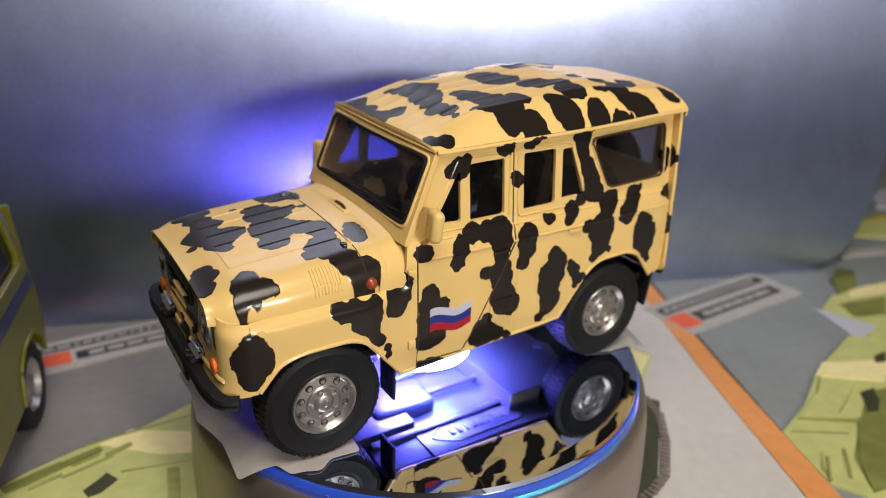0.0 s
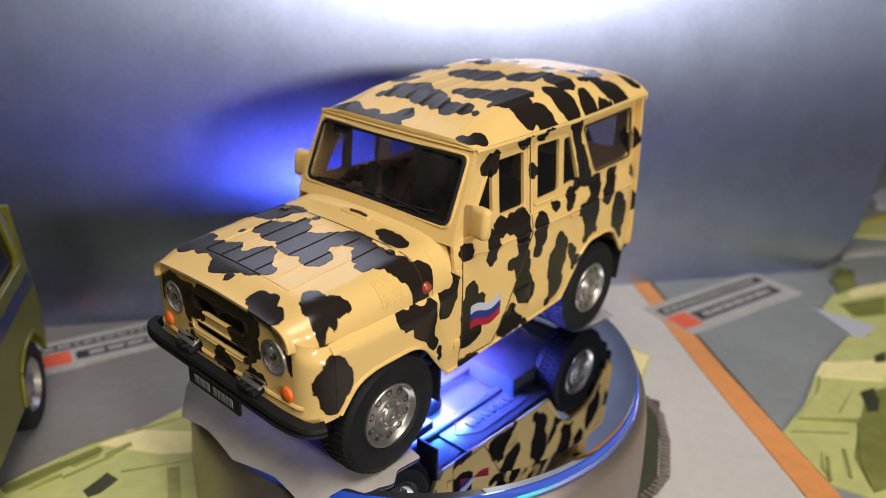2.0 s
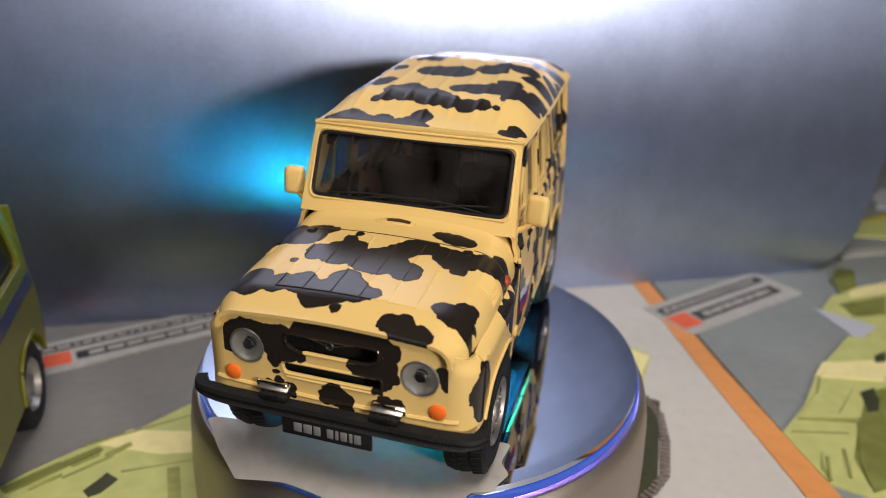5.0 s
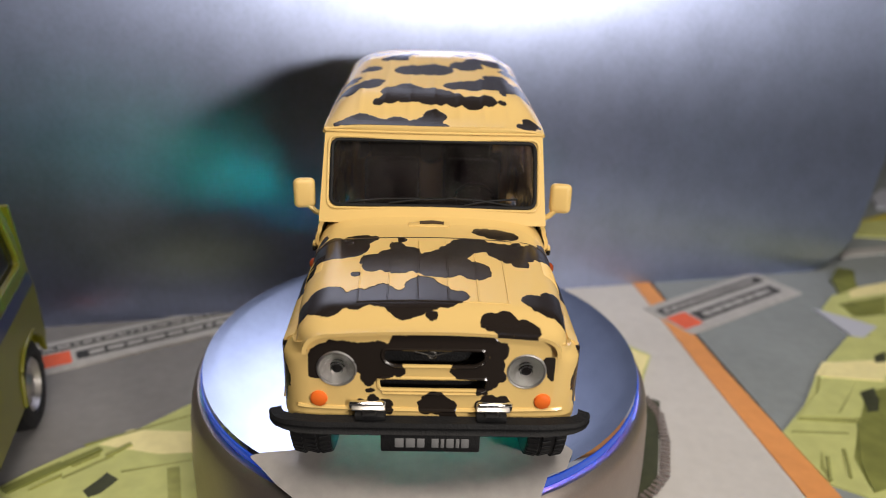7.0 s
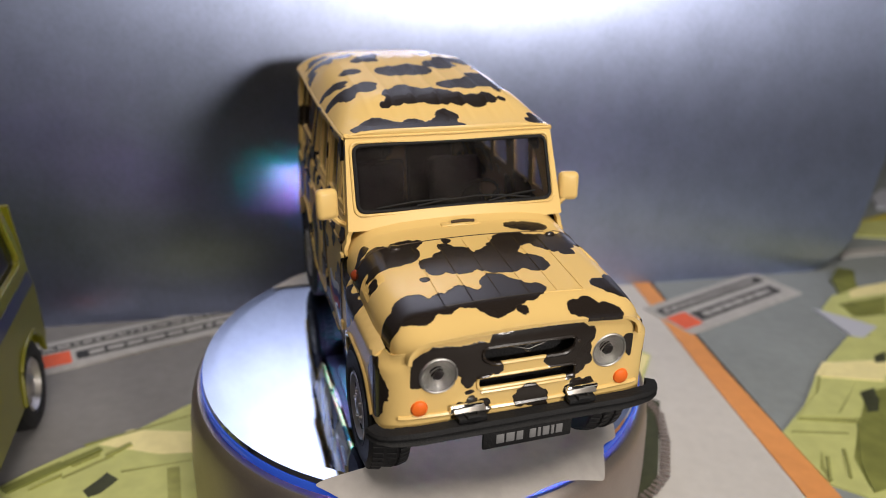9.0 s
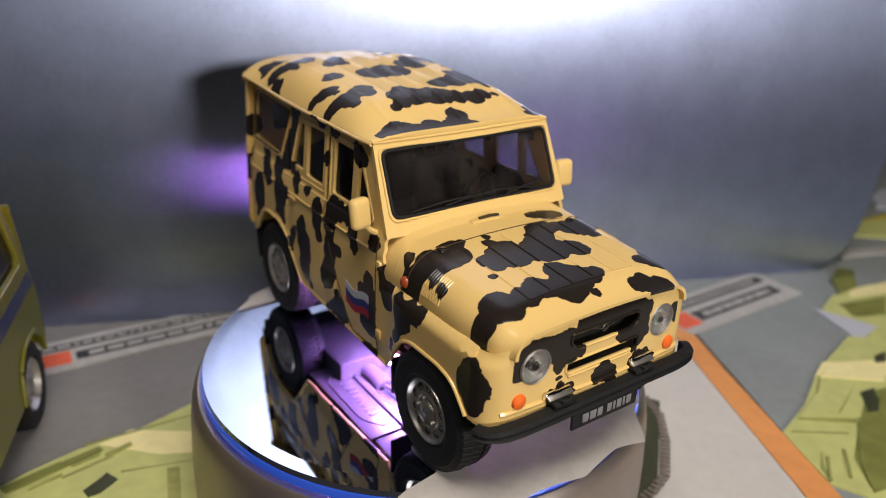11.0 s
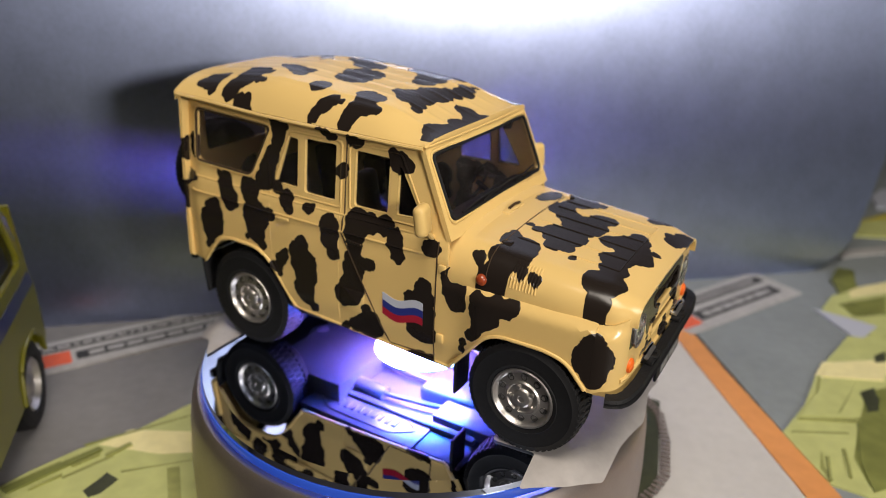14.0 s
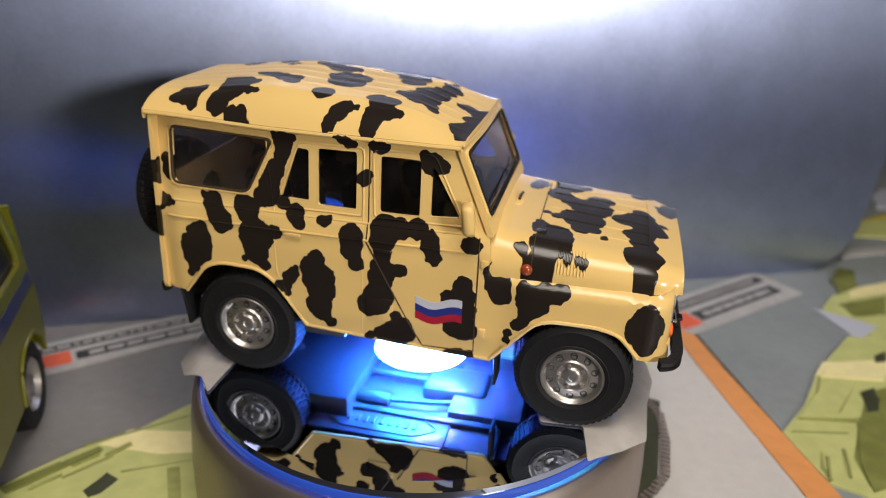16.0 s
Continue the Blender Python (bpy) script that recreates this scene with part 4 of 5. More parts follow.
    for s in (1, -1):
        part("tow_hook", join(rbox(4.0, 7.0, 1.6, 0.5, (76.2, s * 13.6, 26.2)), tube([(76.4, s * 15.4, 27), (78.4, s * 14.9, 27.2), (78.4, s * 12.4, 27.2), (76.4, s * 12.2, 27)], 0.5, 6)), M_BLACK, c, "black tow hook")
        part("clamp_plate", rbox(2.6, 7.6, 0.7, 0.25, (75.8, s * 14.0, 27.9), 2, Matrix.Rotation(radians(24), 4, "Y")), M_SILVER, c, "worn silver plate on the bumper bracket")
        part("bracket", rbox(1.2, 8.0, 2.2, 0.4, (75.6, s * 14.4, 28.0), m=Matrix.Rotation(radians(18), 4, "Y")), M_CHROME, c, "shiny bracket")
    pl = part("number_plate", rbox(0.9, 22.4, 5.2, 0.4, (78.1, 0, 20.0)), M_BLACK, c, "black plate with pale unreadable print")
    yy = -8.0
    for k, w in enumerate((2.0, 2.1, 1.7, 0, 1.6, 0.8, 1.7, 0.8, 1.7)):
        if w:
            part("print_bar", rbox(0.25, w, 2.4, 0.1, (78.62, yy + w / 2, 20.0)), M_LETTER, pl)
        yy += (w or 0.7) + 0.45
    # ---- windscreen ----
    base, top = Vector((25.0, 0, 54.6)), Vector((16.2, 0, 75.4))
    up = (top - base).normalized()
    nrm = Vector((up.z, 0, -up.x))

    def screen(u, v, off=0.0):
        p = base + up * v + nrm * off
        return (p.x + 0.9 * (1 - (u / 31) ** 2), u, p.z)
    hgt = (top - base).length
    opening = rounded([(-27.8, 2.4), (27.8, 2.4), (27.6, hgt - 2.6), (-27.6, hgt - 2.6)], 2.2, 5)
    part("windscreen_frame", sheet(rounded([(-31.0, -2.5), (31.0, -2.5), (29.6, hgt), (-29.6, hgt)], [0, 0, 1.5, 1.5]), [opening], screen, 2, 1.6), M_CREAM, c, "cream windscreen surround")
    part("windscreen_seal", tube([screen(u, v, 0.1) for u, v in opening], 0.55, 8, closed=True), M_BLACK, c, "black windscreen seal")
    part("windscreen_bead", tube([screen(u * 1.035, hgt / 2 + (v - hgt / 2) * 1.1, 0.1) for u, v in opening], 0.4, 8, closed=True), M_CREAM, c)
    part("windscreen", sheet(rounded([(-28.4, 1.9), (28.4, 1.9), (28.2, hgt - 2.1), (-28.2, hgt - 2.1)], 2.2), [], lambda u, v: screen(u, v, -0.7), 4, 0.4), M_GLASS, c, "dusty smoky plastic windscreen")
    for ya, yb in ((-23, -3.5), (-12, 4), (21.5, 4.0), (8.5, 23.0)):
        za, zb = (3.2, 4.6) if ya < 0 else (3.0, 4.8)
        part("wiper", tube([screen(ya, za, 0.45), screen((ya + yb) / 2, (za + zb) / 2 + 0.4, 0.55), screen(yb, zb, 0.45)], 0.28, 6), M_BLACK, c, "black wiper")
    # ---- roof ----

    def roof(u, v):
        x = u
        e = abs(v)
        edge = smooth01((x - 6) / 11.5)
        rear = smooth01((-66 - x) / 10)
        crown = 86.2 - 3.0 * smooth01((-40 - x) / 36) - 0.085 * max(0.0, x + 38) - 4.3 * smooth01((x + 3) / 20)
        arch = 6.5 - 1.8 * smooth01((-34 - x) / 36)
        rail = 75.9 + 0.012 * (-x - 10) + 1.0 * smooth01((-35 - x) / 40)
        z = rail + (crown - rail) * (1 - e ** arch) - 1.0 * max(0.0, (-74.0 - x) / 1.2) ** 2 * (1 - e)
        hw = 30.2 - 0.4 * smooth01((x - 8) / 8) - 0.9 * smooth01((-15 - x) / 50)
        rib = sum(math.exp(-((v * hw - y) / 0.7) ** 2) for y in (-21, -14, -7, 0, 7, 14, 21))
        return (x + 0.8 * (1 - e * e) * edge, v * hw, z + 0.28 * rib * (1 - edge) * (1 - rear))
    part("roof", grid([-75.2, -75.1, -74.9, -74.5, -74.0, -73.2, -72.3] + span(-71.5, 12, 50) + [14, 15.2, 16.0, 16.5], [-1, -0.995, -0.98, -0.96] + span(-0.93, 0.93, 86) + [0.96, 0.98, 0.995, 1], roof, 1.4), M_ROOF, c, "cream ribbed roof with dark camouflage")
    part("roof_lip", grid([0, 0.4, 1], span(-1, 1, 40), lambda u, v: (roof(16.5, v)[0] + 0.25 * math.sin(u * math.pi), roof(16.5, v)[1], roof(16.5, v)[2] - 0.1 - u * (roof(16.5, v)[2] - 75.5)), 0.8), M_CREAM, c)
    part("rear_lip", grid([0, 0.5, 1], span(-1, 1, 40), lambda u, v: (-75.2 - 0.1 * math.sin(u * math.pi), roof(-75.2, v)[1], roof(-75.2, v)[2] - 0.1 - u * (roof(-75.2, v)[2] - 75.3)), 0.8), M_BACK, c)
    for s in (1, -1):
        part("drip_rail", tube([(x, s * roof(x, 1)[1], roof(x, 1)[2] - 0.7) for x in span(-74.5, 16, 40)], 0.6, 8), M_SIDE, c)
    part("header", tube([screen(u, hgt - 0.2, 0.1) for u in span(-29.6, 29.6, 20)], 0.4, 8), M_CREAM, c)
    # ---- back ----
    back_hole = rounded([(-20, 57), (20, 57), (20, 71.5), (-20, 71.5)], 2)
    part("back_panel", sheet(rounded([(-31.5, 23.2), (31.5, 23.2), (30.5, 52), (29, 76.6), (-29, 76.6), (-30.5, 52)], [2, 2, 0, 1, 1, 0]), [back_hole], lambda y, z: (-73.8 - 0.8 * (1 - (y / 31) ** 2), y, z), 3, 1.2), M_BACK, c, "cream tailgate with dark blots")
    part("back_window", sheet(back_hole, [], lambda y, z: (-73.6, y, z), 6, 0.4), M_GLASS, c)
    part("rear_bumper", rbox(2.4, 58, 3.6, 0.8, (-75.6, 0, 22.4)), M_BLACK, c, "black rear bumper")
    # ---- inside ----
    part("floor_pan", rbox(140, 54, 3.0, 1, (-2, 0, 21.0)), M_BLACK, c, "black floor pan")
    part("dashboard", rbox(6, 56, 8, 2, (18, 0, 50)), M_DARKIN, c)
    part("steering_wheel", tube([(10 + 2.6 * math.cos(a) * 0.5, 12 + 5.6 * math.sin(a), 54 + 5.0 * math.cos(a)) for a in span(0, 2 * math.pi, 24)[:-1]], 0.55, 6, closed=True), M_DARKIN, c, "dark steering wheel")
    part("steering_column", tube([(17, 12, 50), (10, 12, 54)], 0.8, 6), M_DARKIN, c)
    for x, ys in ((-4, (13, -13)), (-33, (13, -13))):
        for y in ys:
            se = part("seat", rbox(15, 19, 9, 2.5, (x - 4, y, 30), 3), M_DARKIN, c, "dark moulded seat")
            part("seat_back", rbox(4.5, 18, 26, 2, (x - 12, y, 45), 3, Matrix.Rotation(radians(-10), 4, "Y")), M_DARKIN, se)
    part("bulkhead", rbox(2, 56, 30, 0.5, (27, 0, 35)), M_DARKIN, c)
    part("engine_block", rbox(40, 44, 12, 2, (49, 0, 32)), M_BLACK, c)
    # ---- underside ----
    for k, (sx, sy, sz, at) in enumerate(((62, 3, 2.4, (-2, 17, 16.2)), (62, 3, 2.4, (-2, -17, 16.2)), (62, 57, 2.4, (-1, 0, 18.2)), (24, 30, 6, (24, 0, 16.5)), (30, 46, 10, (-34, 0, 14.5)))):
        part("chassis_rail" if k < 2 else "underside_block", rbox(sx, sy, sz, 1, at), M_CHASSIS, c)
    # raised panel with an embossed outline and unreadable raised print on both halves of the floor
    for s in (1, -1):
        part("underside_panel", rbox(44, 15, 0.9, 0.3, (-8, s * 22.4, 16.6)), M_CHASSIS, c, "black floor panel with raised print")
        ring = rounded([(-27, s * 22.4), (-20, s * 17.4), (4, s * 17.4), (11, s * 22.4), (4, s * 27.4), (-20, s * 27.4)], 2.0, 4)
        part("embossed_line", tube([(x, y, 16.0) for x, y in ring], 0.3, 6, closed=True), M_CHASSIS, c)
        for k in range(9):
            part("print_bar", rbox(1.5 if k % 3 else 0.8, 3.4, 0.5, 0.15, (-18.4 + 2.7 * k, s * 22.4, 15.95)), M_CHASSIS, c)
    part("exhaust_silencer", tube([(-34, -12, 15.0), (-30, -12, 14.6), (-12, -12, 14.6), (-8, -12, 15.0)], 3.0, 14, flat=0.7), M_CHASSIS, c)
    part("exhaust_pipe", tube([(-8, -12, 14.8), (6, -10, 14.8), (20, -6, 15.2)], 0.9, 8), M_CHASSIS, c)
    part("prop_shaft", tube([(20, 2, 14.4), (-44, 3, 14.4)], 1.1, 10), M_CHASSIS, c)
    part("gearbox", rbox(22, 15, 6, 2, (12, 2, 14.8), 3), M_CHASSIS, c)
    for x in (50.3, -47.2):
        part("axle", tube([(x, -27, 14.6), (x, 27, 14.6)], 2.0, 10), M_CHASSIS, c)
        part("differential", lathe([(0, -6), (4.5, -5), (6, 0), (4.5, 5), (0, 6)], 20, "y", (x, 3, 14.6)), M_CHASSIS, c)
    # ---- wheels ----
    for x, y, z in ((50.3, 29.2, 14.9), (-47.2, 26.8, 15.1)):
        for s in (1, -1):
            wheel(c, "wheel", (x, s * y, z), s)
    sp = wheel(c, "spare_wheel", (-79.5, -9.0, 48.0), 1)
    sp.rotation_euler = (0, 0, radians(90))
    return c


TYRE = []


def wheel(car, name, at, s):
    """A wheel with its outer face towards +y, turned round for the car's other side."""
    w = part(name, lathe([(0, -4), (6.2, -4), (6.4, 1.0), (0, 1.0)], 24, "y"), M_BLACK, car, "black tyre on a silver plated rim", loc=at)
    if s < 0:
        w.rotation_euler = (0, 0, math.pi)
    if not TYRE:
        t = lathe([(8.4, -4.2), (9.0, -4.9), (13.6, -5.3), (15.2, -4.9), (15.8, -3.9), (15.9, 3.9), (15.5, 4.7), (14.4, 5.1), (14.1, 5.3), (13.7, 5.15), (11.4, 5.4), (10.1, 5.3), (9.9, 5.45), (9.6, 5.25), (8.9, 5.0), (8.5, 4.6), (8.4, 4.2)], 72, "y", closed=True)
        tr = None
        for i in range(52):
            for k, yy in enumerate((-3.3, 0.0, 3.3)):
                a = 2 * math.pi * (i + 0.5 * (k % 2)) / 52
                m = Matrix.Rotation(-a, 4, "Y") @ Matrix.Rotation(radians(12 if k else -12), 4, "Z")
                tr = rbox(0.75, 2.7, 1.3, 0.15, (15.75 * math.cos(a), yy, 15.75 * math.sin(a)), 1, m, tr)
        r = lathe([(8.5, 4.3), (8.8, 4.9), (8.6, 5.3), (8.2, 5.3), (7.9, 4.9), (7.6, 4.2), (7.2, 3.95), (6.2, 4.15), (5.0, 4.35), (4.6, 4.8), (4.3, 4.85), (4.0, 4.4), (2.9, 4.3), (2.6, 4.9), (2.2, 5.2), (1.0, 5.3), (0.8, 5.1), (0, 5.1)], 56, "y")
        for i in range(5):
            a = 2 * math.pi * i / 5
            lathe([(0, 0.9), (0.55, 0.7), (0.7, 0), (0.7, -0.4)], 8, "y", (3.5 * math.cos(a), 4.6, 3.5 * math.sin(a)), r)
        TYRE.extend([part("tyre", t, M_RUBBER, w), part("rim", r, M_SILVER, w, "silver plated steel-style rim"), tagged(part("tread", tr, M_RUBBER, w), kind="stuff")])
        # shade inside the rim dimples is painted as dark ovals
        for i in range(10):
            a = 2 * math.pi * (i + 0.5) / 10
            TYRE.append(part("rim_slot", lathe([(0, -0.12), (0.55, -0.1), (0.75, 0.06), (0.95, 0.1), (1.05, -0.05), (1.1, -0.4)], 12, "y"), M_SLOT, w, "rim slot with its shade painted dark", loc=(6.25 * math.cos(a), 4.22, 6.25 * math.sin(a))))
    else:
        for o in TYRE:
            q = new(o.name.split(".")[0], o.data)
            q.parent, q.location = w, o.location
            tagged(q, kind=o.get("kind", ""))
            if o.get("label"):
                tagged(q, o["label"])
    return w


M_BOWL = mat("satin_silver_bowl", (0.74, 0.72, 0.70), 0.32, 0.45, bump=0.1)
# dark tone for the shade painted into rim slots, and for the emblem
M_SLOT = mat("dark_silver_and_slot_shade", (0.10, 0.095, 0.09), 0.4, 0.8)
M_RIMHOLE = mat("worn_silver", (0.42, 0.41, 0.40), 0.45, 1.0)
M_CHASSIS = mat("grey_black_plastic", (0.055, 0.055, 0.06), 0.28, grain=0.1, bump=0.1)
M_CHASSIS.node_tree.nodes["Principled BSDF"].inputs["Specular IOR Level"].default_value = 0.5
CAR = toy_car()


def paper(outline, label):
    """A torn slip of paper, a little curled at its edges."""
    line = rounded(outline, 1.0, 2)

    def place(x, y):
        r = math.hypot(x, y + 2.1)
        z = MIRROR + 0.4 + 0.16 * noise.noise(Vector((x * 0.12, y * 0.12, 3)))
        if r > 69.5:
            z -= min(0.16 * (r - 69.5) ** 1.6, (r - 69.5) * 1.3) - 0.2 * noise.noise(Vector((x * 0.1, y * 0.1, 7))) * smooth01((r - 69.5) / 5)
        return (x, y + 2.1, z)
    ob = part("paper_slip", sheet(line, [], place, 2.0, 0.15), M_PAPER)
    return tagged(ob, label, "paper", "paper slips under the wheels")


PAPERS = [paper([(57, -47), (66, -38), (73, -29), (73, -15), (75, 0), (72, 14), (72, 27), (63, 31), (61, 36), (54, 39), (50, 36), (42, 37), (40, 10), (39, -20), (43, -34), (55, -33)], "torn white paper slip under the front wheels"),
          paper([(-54, -46), (-60, -39), (-68, -36), (-76, -25), (-77, -4), (-77, 10), (-72, 30), (-62, 33), (-52, 32), (-44, 29), (-46, 0), (-44, -28), (-54, -25)], "torn white paper slip under the rear wheels")]


# ---- neighbours on the table ----


PRINTS = [
    ("printed_hull", M_GREEN, [(-142, -34), (-135, -26), (-130, -19), (-119, -7), (-103, 5), (-87, 24), (-74, 33), (-51, -52), (-129, -55)]),
    ("printed_deck", M_CREAMP, [(-113, -4), (-105, 5), (-71, 5), (-68, -5), (-90, -8)]),
    ("printed_line", M_GREEN_M, [(-133, -25), (-122, -13), (-121, -14), (-132, -26)]),
    ("printed_line", M_GREEN_M, [(-118, -21), (-106, -9), (-105, -10), (-117, -22)]),
    ("printed_line", M_GREEN_M, [(-118, -4), (-85, 16), (-85, 15), (-117, -5)]),
    ("printed_line", M_GREEN_M, [(-100, -17), (-77, -10), (-77, -10), (-99, -18)]),
    ("printed_gun", M_GUN, [(-108, -27), (-105, -21), (-104, -18), (-101, -20), (-99, -21), (-100, -24), (-102, -28), (-105, -30)]),
    ("printed_bar", M_GREEN_M, [(-85, -15), (-81, -14), (-75, -30), (-79, -31)]),
    ("printed_hull", M_GREEN, [(197, 91), (169, 60), (152, 34), (136, 16), (141, -12), (152, -18), (180, -21), (256, 99)]),
    ("printed_deck", M_CREAMP, [(174, 67), (241, 76), (231, 60), (166, 56)]),
    ("printed_shade", M_GREEN_S, [(182, 44), (193, 49), (208, 45), (172, -16), (154, -13), (156, 2), (167, 21)]),
    ("printed_line", M_GREEN_M, [(150, 28), (169, 26), (168, 25), (149, 26)]),
    ("printed_line", M_GREEN_M, [(140, 17), (161, 17), (161, 16), (139, 16)]),
    ("printed_line", M_GREEN_M, [(146, 6), (143, -3), (143, -10), (142, -11), (141, -4)]),
    ("printed_line", M_GREEN_M, [(155, 7), (151, -6), (150, -6), (154, 7)]),
    ("printed_line", M_GREEN_M, [(167, 55), (153, 29), (154, 29), (168, 55)]),
    ("printed_gun", M_GUN, [(179, 44), (187, 48), (183, 36), (178, 30), (177, 35)]),
    ("printed_hull", M_GREEN, [(195, 115), (209, 133), (220, 139), (292, 157), (249, 88), (213, 91), (207, 95)]),
    ("printed_deck", M_CREAMP, [(222, 142), (301, 173), (290, 154), (218, 131)]),
    ("printed_shade", M_GREEN_S, [(209, 122), (232, 127), (228, 114), (209, 110)]),
    ("printed_gun", M_GREEN_D, [(217, 152), (229, 169), (237, 166), (231, 153), (220, 144)]),
    ("printed_patch", M_WHITE, [(193, 118), (206, 109), (216, 101), (204, 90), (199, 91)]),
    ("printed_hull", M_GREEN, [(89, 77), (99, 68), (86, 36), (81, 36)]),
    ("printed_deck", M_CREAMP, [(89, 74), (98, 67), (86, 40), (84, 42)]),
    ("printed_wheel", M_GREEN, [(78, 3), (81, 5), (82, -1), (80, -8), (77, -11), (75, -8)]),
    ("printed_wheel", M_GREEN, [(86, 35), (89, 37), (90, 31), (87, 23), (84, 21)]),
    ("printed_shade", M_GUN, [(84, 38), (94, 33), (86, 3), (81, -15), (74, -26), (67, -26)]),
    ("printed_border", M_STRIP, [(241, 190), (248, 196), (328, 216), (323, 207), (245, 187), (238, 182)]),
    ("printed_deck", M_YEL, [(276, 244), (306, 261), (369, 280), (354, 257), (268, 228)]),
    ("printed_hull", M_GREEN, [(260, 219), (276, 244), (361, 268), (330, 218)]),
    ("printed_patch", M_WHITE, [(313, 296), (330, 315), (348, 314), (325, 274), (306, 274)]),
    ("printed_plate", M_GREEN, [(168, 51), (181, 51), (168, 26), (147, 26)]),
    ("printed_deck", M_CREAMP, [(178, 66), (197, 69), (199, 62), (194, 53), (168, 55)]),
    ("printed_shade", M_GREEN_S, [(168, 24), (187, 40), (159, -14), (154, -16), (157, -1)]),
    ("printed_gun", M_GUN, [(180, 40), (184, 43), (185, 40), (180, 31), (175, 30)]),
    ("printed_line", M_GREEN_M, [(146, 25), (169, 24), (169, 23), (145, 24)]),
    ("printed_line", M_GREEN_M, [(181, 51), (163, 29), (164, 29), (181, 51)]),
    ("printed_line", M_GREEN_M, [(146, 2), (141, -11), (142, -11), (147, 2)]),
    ("printed_line", M_GREEN_M, [(154, 6), (149, -9), (150, -9), (155, 6)]),
    ("printed_shade", M_GREEN_S, [(218, 152), (233, 160), (228, 144), (214, 135)]),
    ("printed_shade", M_GREEN_S, [(208, 123), (237, 133), (230, 120), (214, 112)]),
    ("printed_gun", M_GUN, [(200, 73), (207, 77), (203, 69), (198, 68)]),
    ("printed_shade", M_GREEN_S, [(-134, -28), (-112, -6), (-110, -7), (-131, -30)]),
    ("printed_line", M_GREEN_M, [(-125, -28), (-118, -20), (-118, -21), (-125, -28)]),
    ("printed_line", M_GREEN_M, [(-117, -16), (-110, -9), (-110, -10), (-116, -16)]),
    ("printed_line", M_GREEN_M, [(-108, -10), (-102, -3), (-101, -4), (-107, -11)]),
]


def picture_sheet():
    """The printed pictures of armoured vehicles on the cards: flat inks, laid one over the other."""
    ob = empty("printed_picture", "flat printed pictures of olive tanks on the cards", "printed picture", at=(0, 0, FLOOR))
    for k, (name, material, line) in enumerate(PRINTS):
        part(name, prism(line, 0.25, 0.9 + 0.02 * k), material, ob, smooth=False)
    path = [(87, 35), (90, 24), (88, 7), (83, -11), (77, -19), (68, -27)]
    for (xa, ya), (xb, yb) in zip(path, path[1:]):
        d = Vector((xb - xa, yb - ya))
        n = max(1, int(d.length / 2.2))
        for i in range(n):
            p = Vector((xa, ya)).lerp(Vector((xb, yb)), i / n)
            m = Matrix.Rotation(math.atan2(d.y, d.x), 4, "Z")
            part("printed_link", rbox(1.5, 3.6, 0.5, 0.2, (p.x + 1.5, p.y, 1.7), 1, m), M_TRACK, ob)
    return ob


picture_sheet()


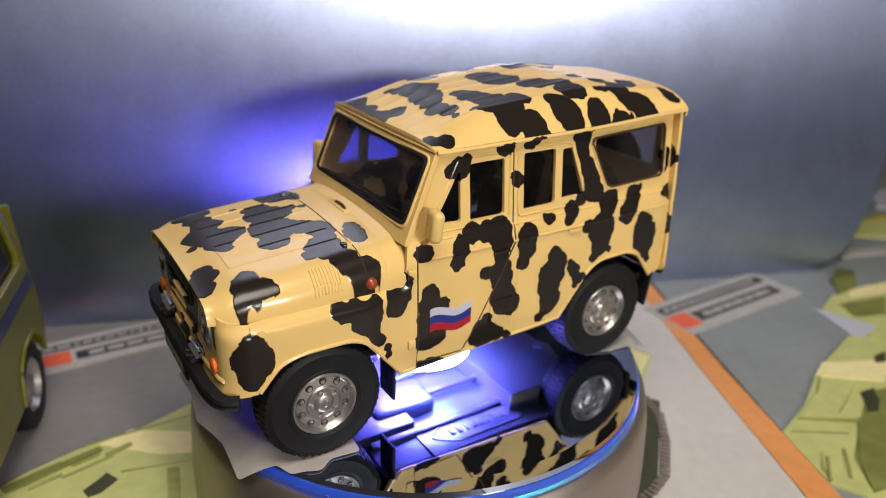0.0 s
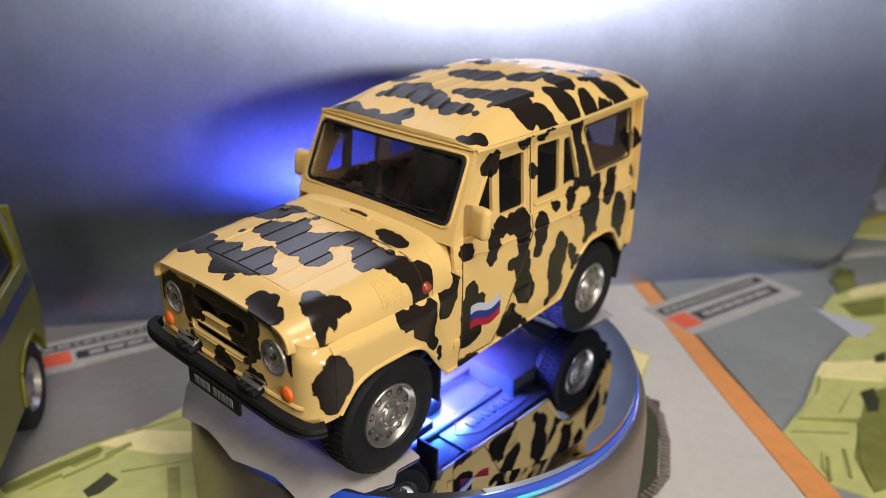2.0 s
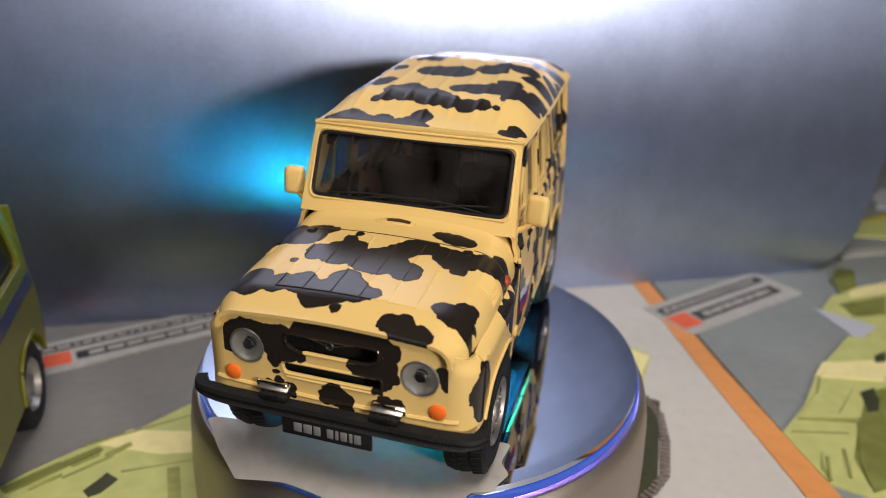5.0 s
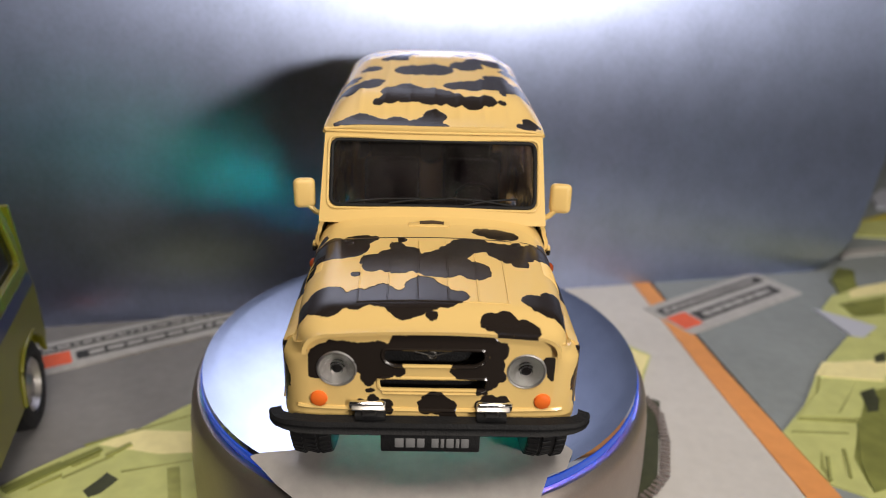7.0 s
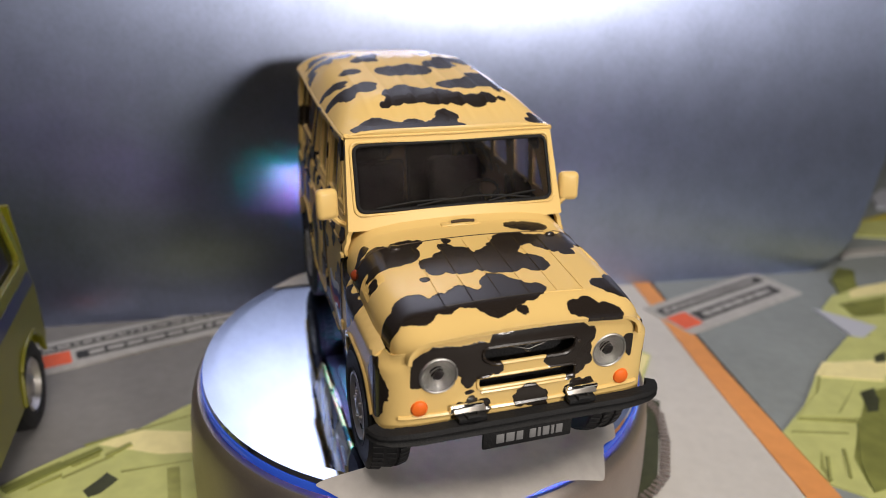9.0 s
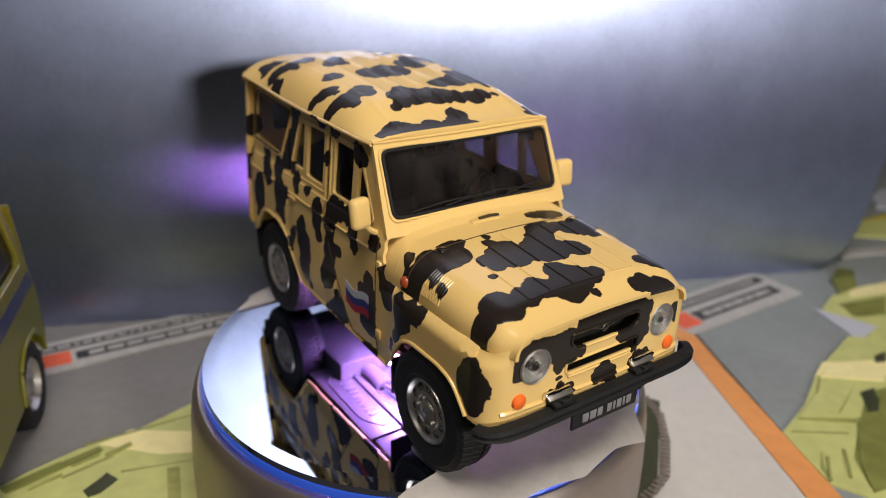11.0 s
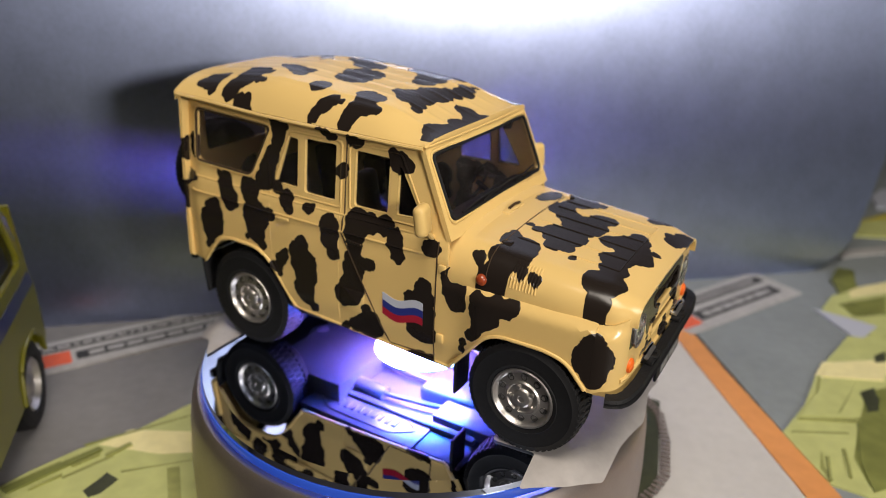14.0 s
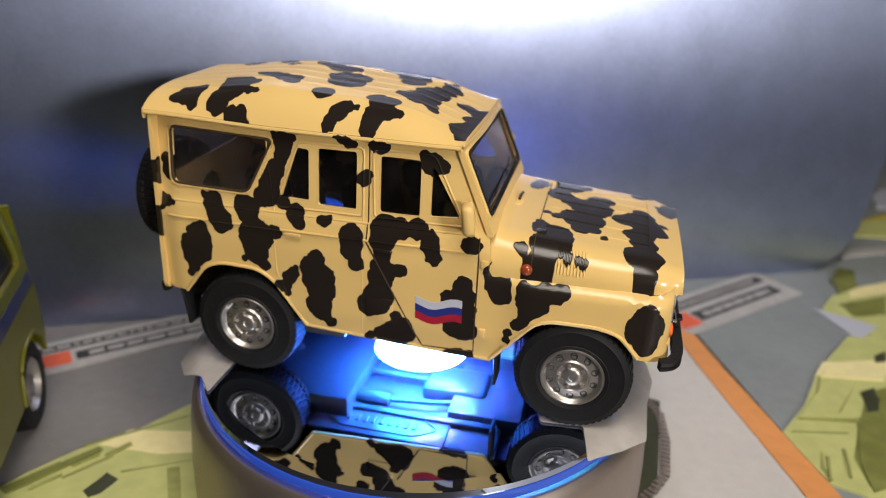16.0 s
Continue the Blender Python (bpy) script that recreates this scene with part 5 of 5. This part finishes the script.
def van():
    """The lime toy off-road car at the table's edge; its rear corner and one wheel come into view."""
    v = empty("toy_van", "lime green toy off-road car with a navy stripe", "toy car", at=(-139, 9.5, FLOOR), rz=106)
    wl = lambda x, z: (x, -0.4 + 3.5 * smooth01((z - 58) / 38), z)
    outline = [(-90, 18), (-17, 18), (-14, 30), (-6, 34.5), (8, 34.5), (15, 28), (17, 21), (22.5, 24), (20.5, 47), (15, 55), (8.5, 82), (4, 91), (-90, 95)]
    part("side_panel", sheet(rounded(outline, [0, 1, 3, 4, 4, 2, 1, 3, 3, 2, 1, 3, 0], 4), [rounded([(-40, 60), (8, 60), (3, 84), (-40, 85)], 3)], wl, 4, 1.5), M_LIME, v)
    part("window_pane", sheet([(-42, 58), (10, 58), (4, 86), (-42, 87)], [], lambda x, z: (x, wl(x, z)[1] + 1.2, z), 6, 0.4), M_DGLASS, v)
    part("cabin_lining", rbox(96, 2, 34, 0.5, (-42, 12, 72)), M_DARKIN, v)
    part("window_bead", tube([(x, wl(x, z)[1] - 0.1, z) for x, z in rounded([(-40, 60), (8, 60), (3, 84), (-40, 85)], 3)], 0.7, 6, closed=True), M_LIME, v)
    part("stripe", sheet([(-90, 48), (18.6, 48), (14.8, 54), (-90, 54)], [], lambda x, z: (x, wl(x, z)[1] - 0.25, z), 6, 0.3), M_NAVY, v, "navy stripe")
    part("end_panel", sheet([(0.5, 22), (64, 22), (64, 80), (0.5, 80)], [], lambda y, z: (21.5 - 0.22 * max(0, z - 45), y, z), 8, 1.5), M_LIME, v)
    part("roof", rbox(94, 60, 4, 1.6, (-44, 34, 92)), M_LIME, v)
    part("arch_lip", tube([(x, -0.6, z) for x, z in rounded([(-17, 18), (-14, 30), (-6, 34.5), (8, 34.5), (15, 28), (17, 21)], [0, 3, 4, 4, 2, 0], 4)], 0.8, 8), M_LIME, v)
    part("floor_pan", rbox(100, 60, 4, 1, (-36, 34, 22)), M_BLACK, v)
    part("wheel_well", rbox(32, 3, 26, 1, (0, 14, 26)), M_BLACK, v)
    w = part("wheel", lathe([(0, 4), (7, 4), (7, -2), (0, -2)], 24, "y"), M_BLACK, v, "black tyre on a silver rim", loc=(0, 5.4, 16.4))
    part("tyre", lathe([(9.5, 4), (10.5, 5), (14, 5), (16, 3.4), (16.4, 0), (16, -4), (14, -5.2), (10.5, -5), (9.5, -4)], 56, "y", closed=True), M_RUBBER, w)
    part("rim", lathe([(9.8, -4), (9.2, -4.8), (8, -2.6), (5.4, -3.6), (4, -3), (2.4, -4.4), (0, -4.8)], 40, "y"), M_SILVER, w)
    return v


van()


def motions():
    for ob in (CAR, *PAPERS):
        off = Vector((0, 0.0021, 0)) if ob is CAR else Vector((0, 0, 0))
        walk(ob, [(t, pose(0, 0, 0, 0, 0, a) @ Matrix.Translation(off)) for t, a in TURN])
    walk(PLATTER, [(t, pose(0, 0, 0, 0, 0, a)) for t, a in TURN])
    walk(LED_STAND_IN, [(t, pose(0.022, 0, (MIRROR - 0.6) * MM, 0, 0, -360 * s)) for t, s in LIGHT_TURN])


# share of a full turn of the colour disc added for the LED
LIGHT_TURN = [(0, 0.07), (2, 0.14), (3.5, 0.22), (4.2, 0.27), (6.3, 0.39), (8, 0.48), (9, 0.54), (10, 0.58), (11.3, 0.64), (12.5, 0.71), (13.5, 0.75), (14.5, 0.80), (16, 0.91)]
motions()
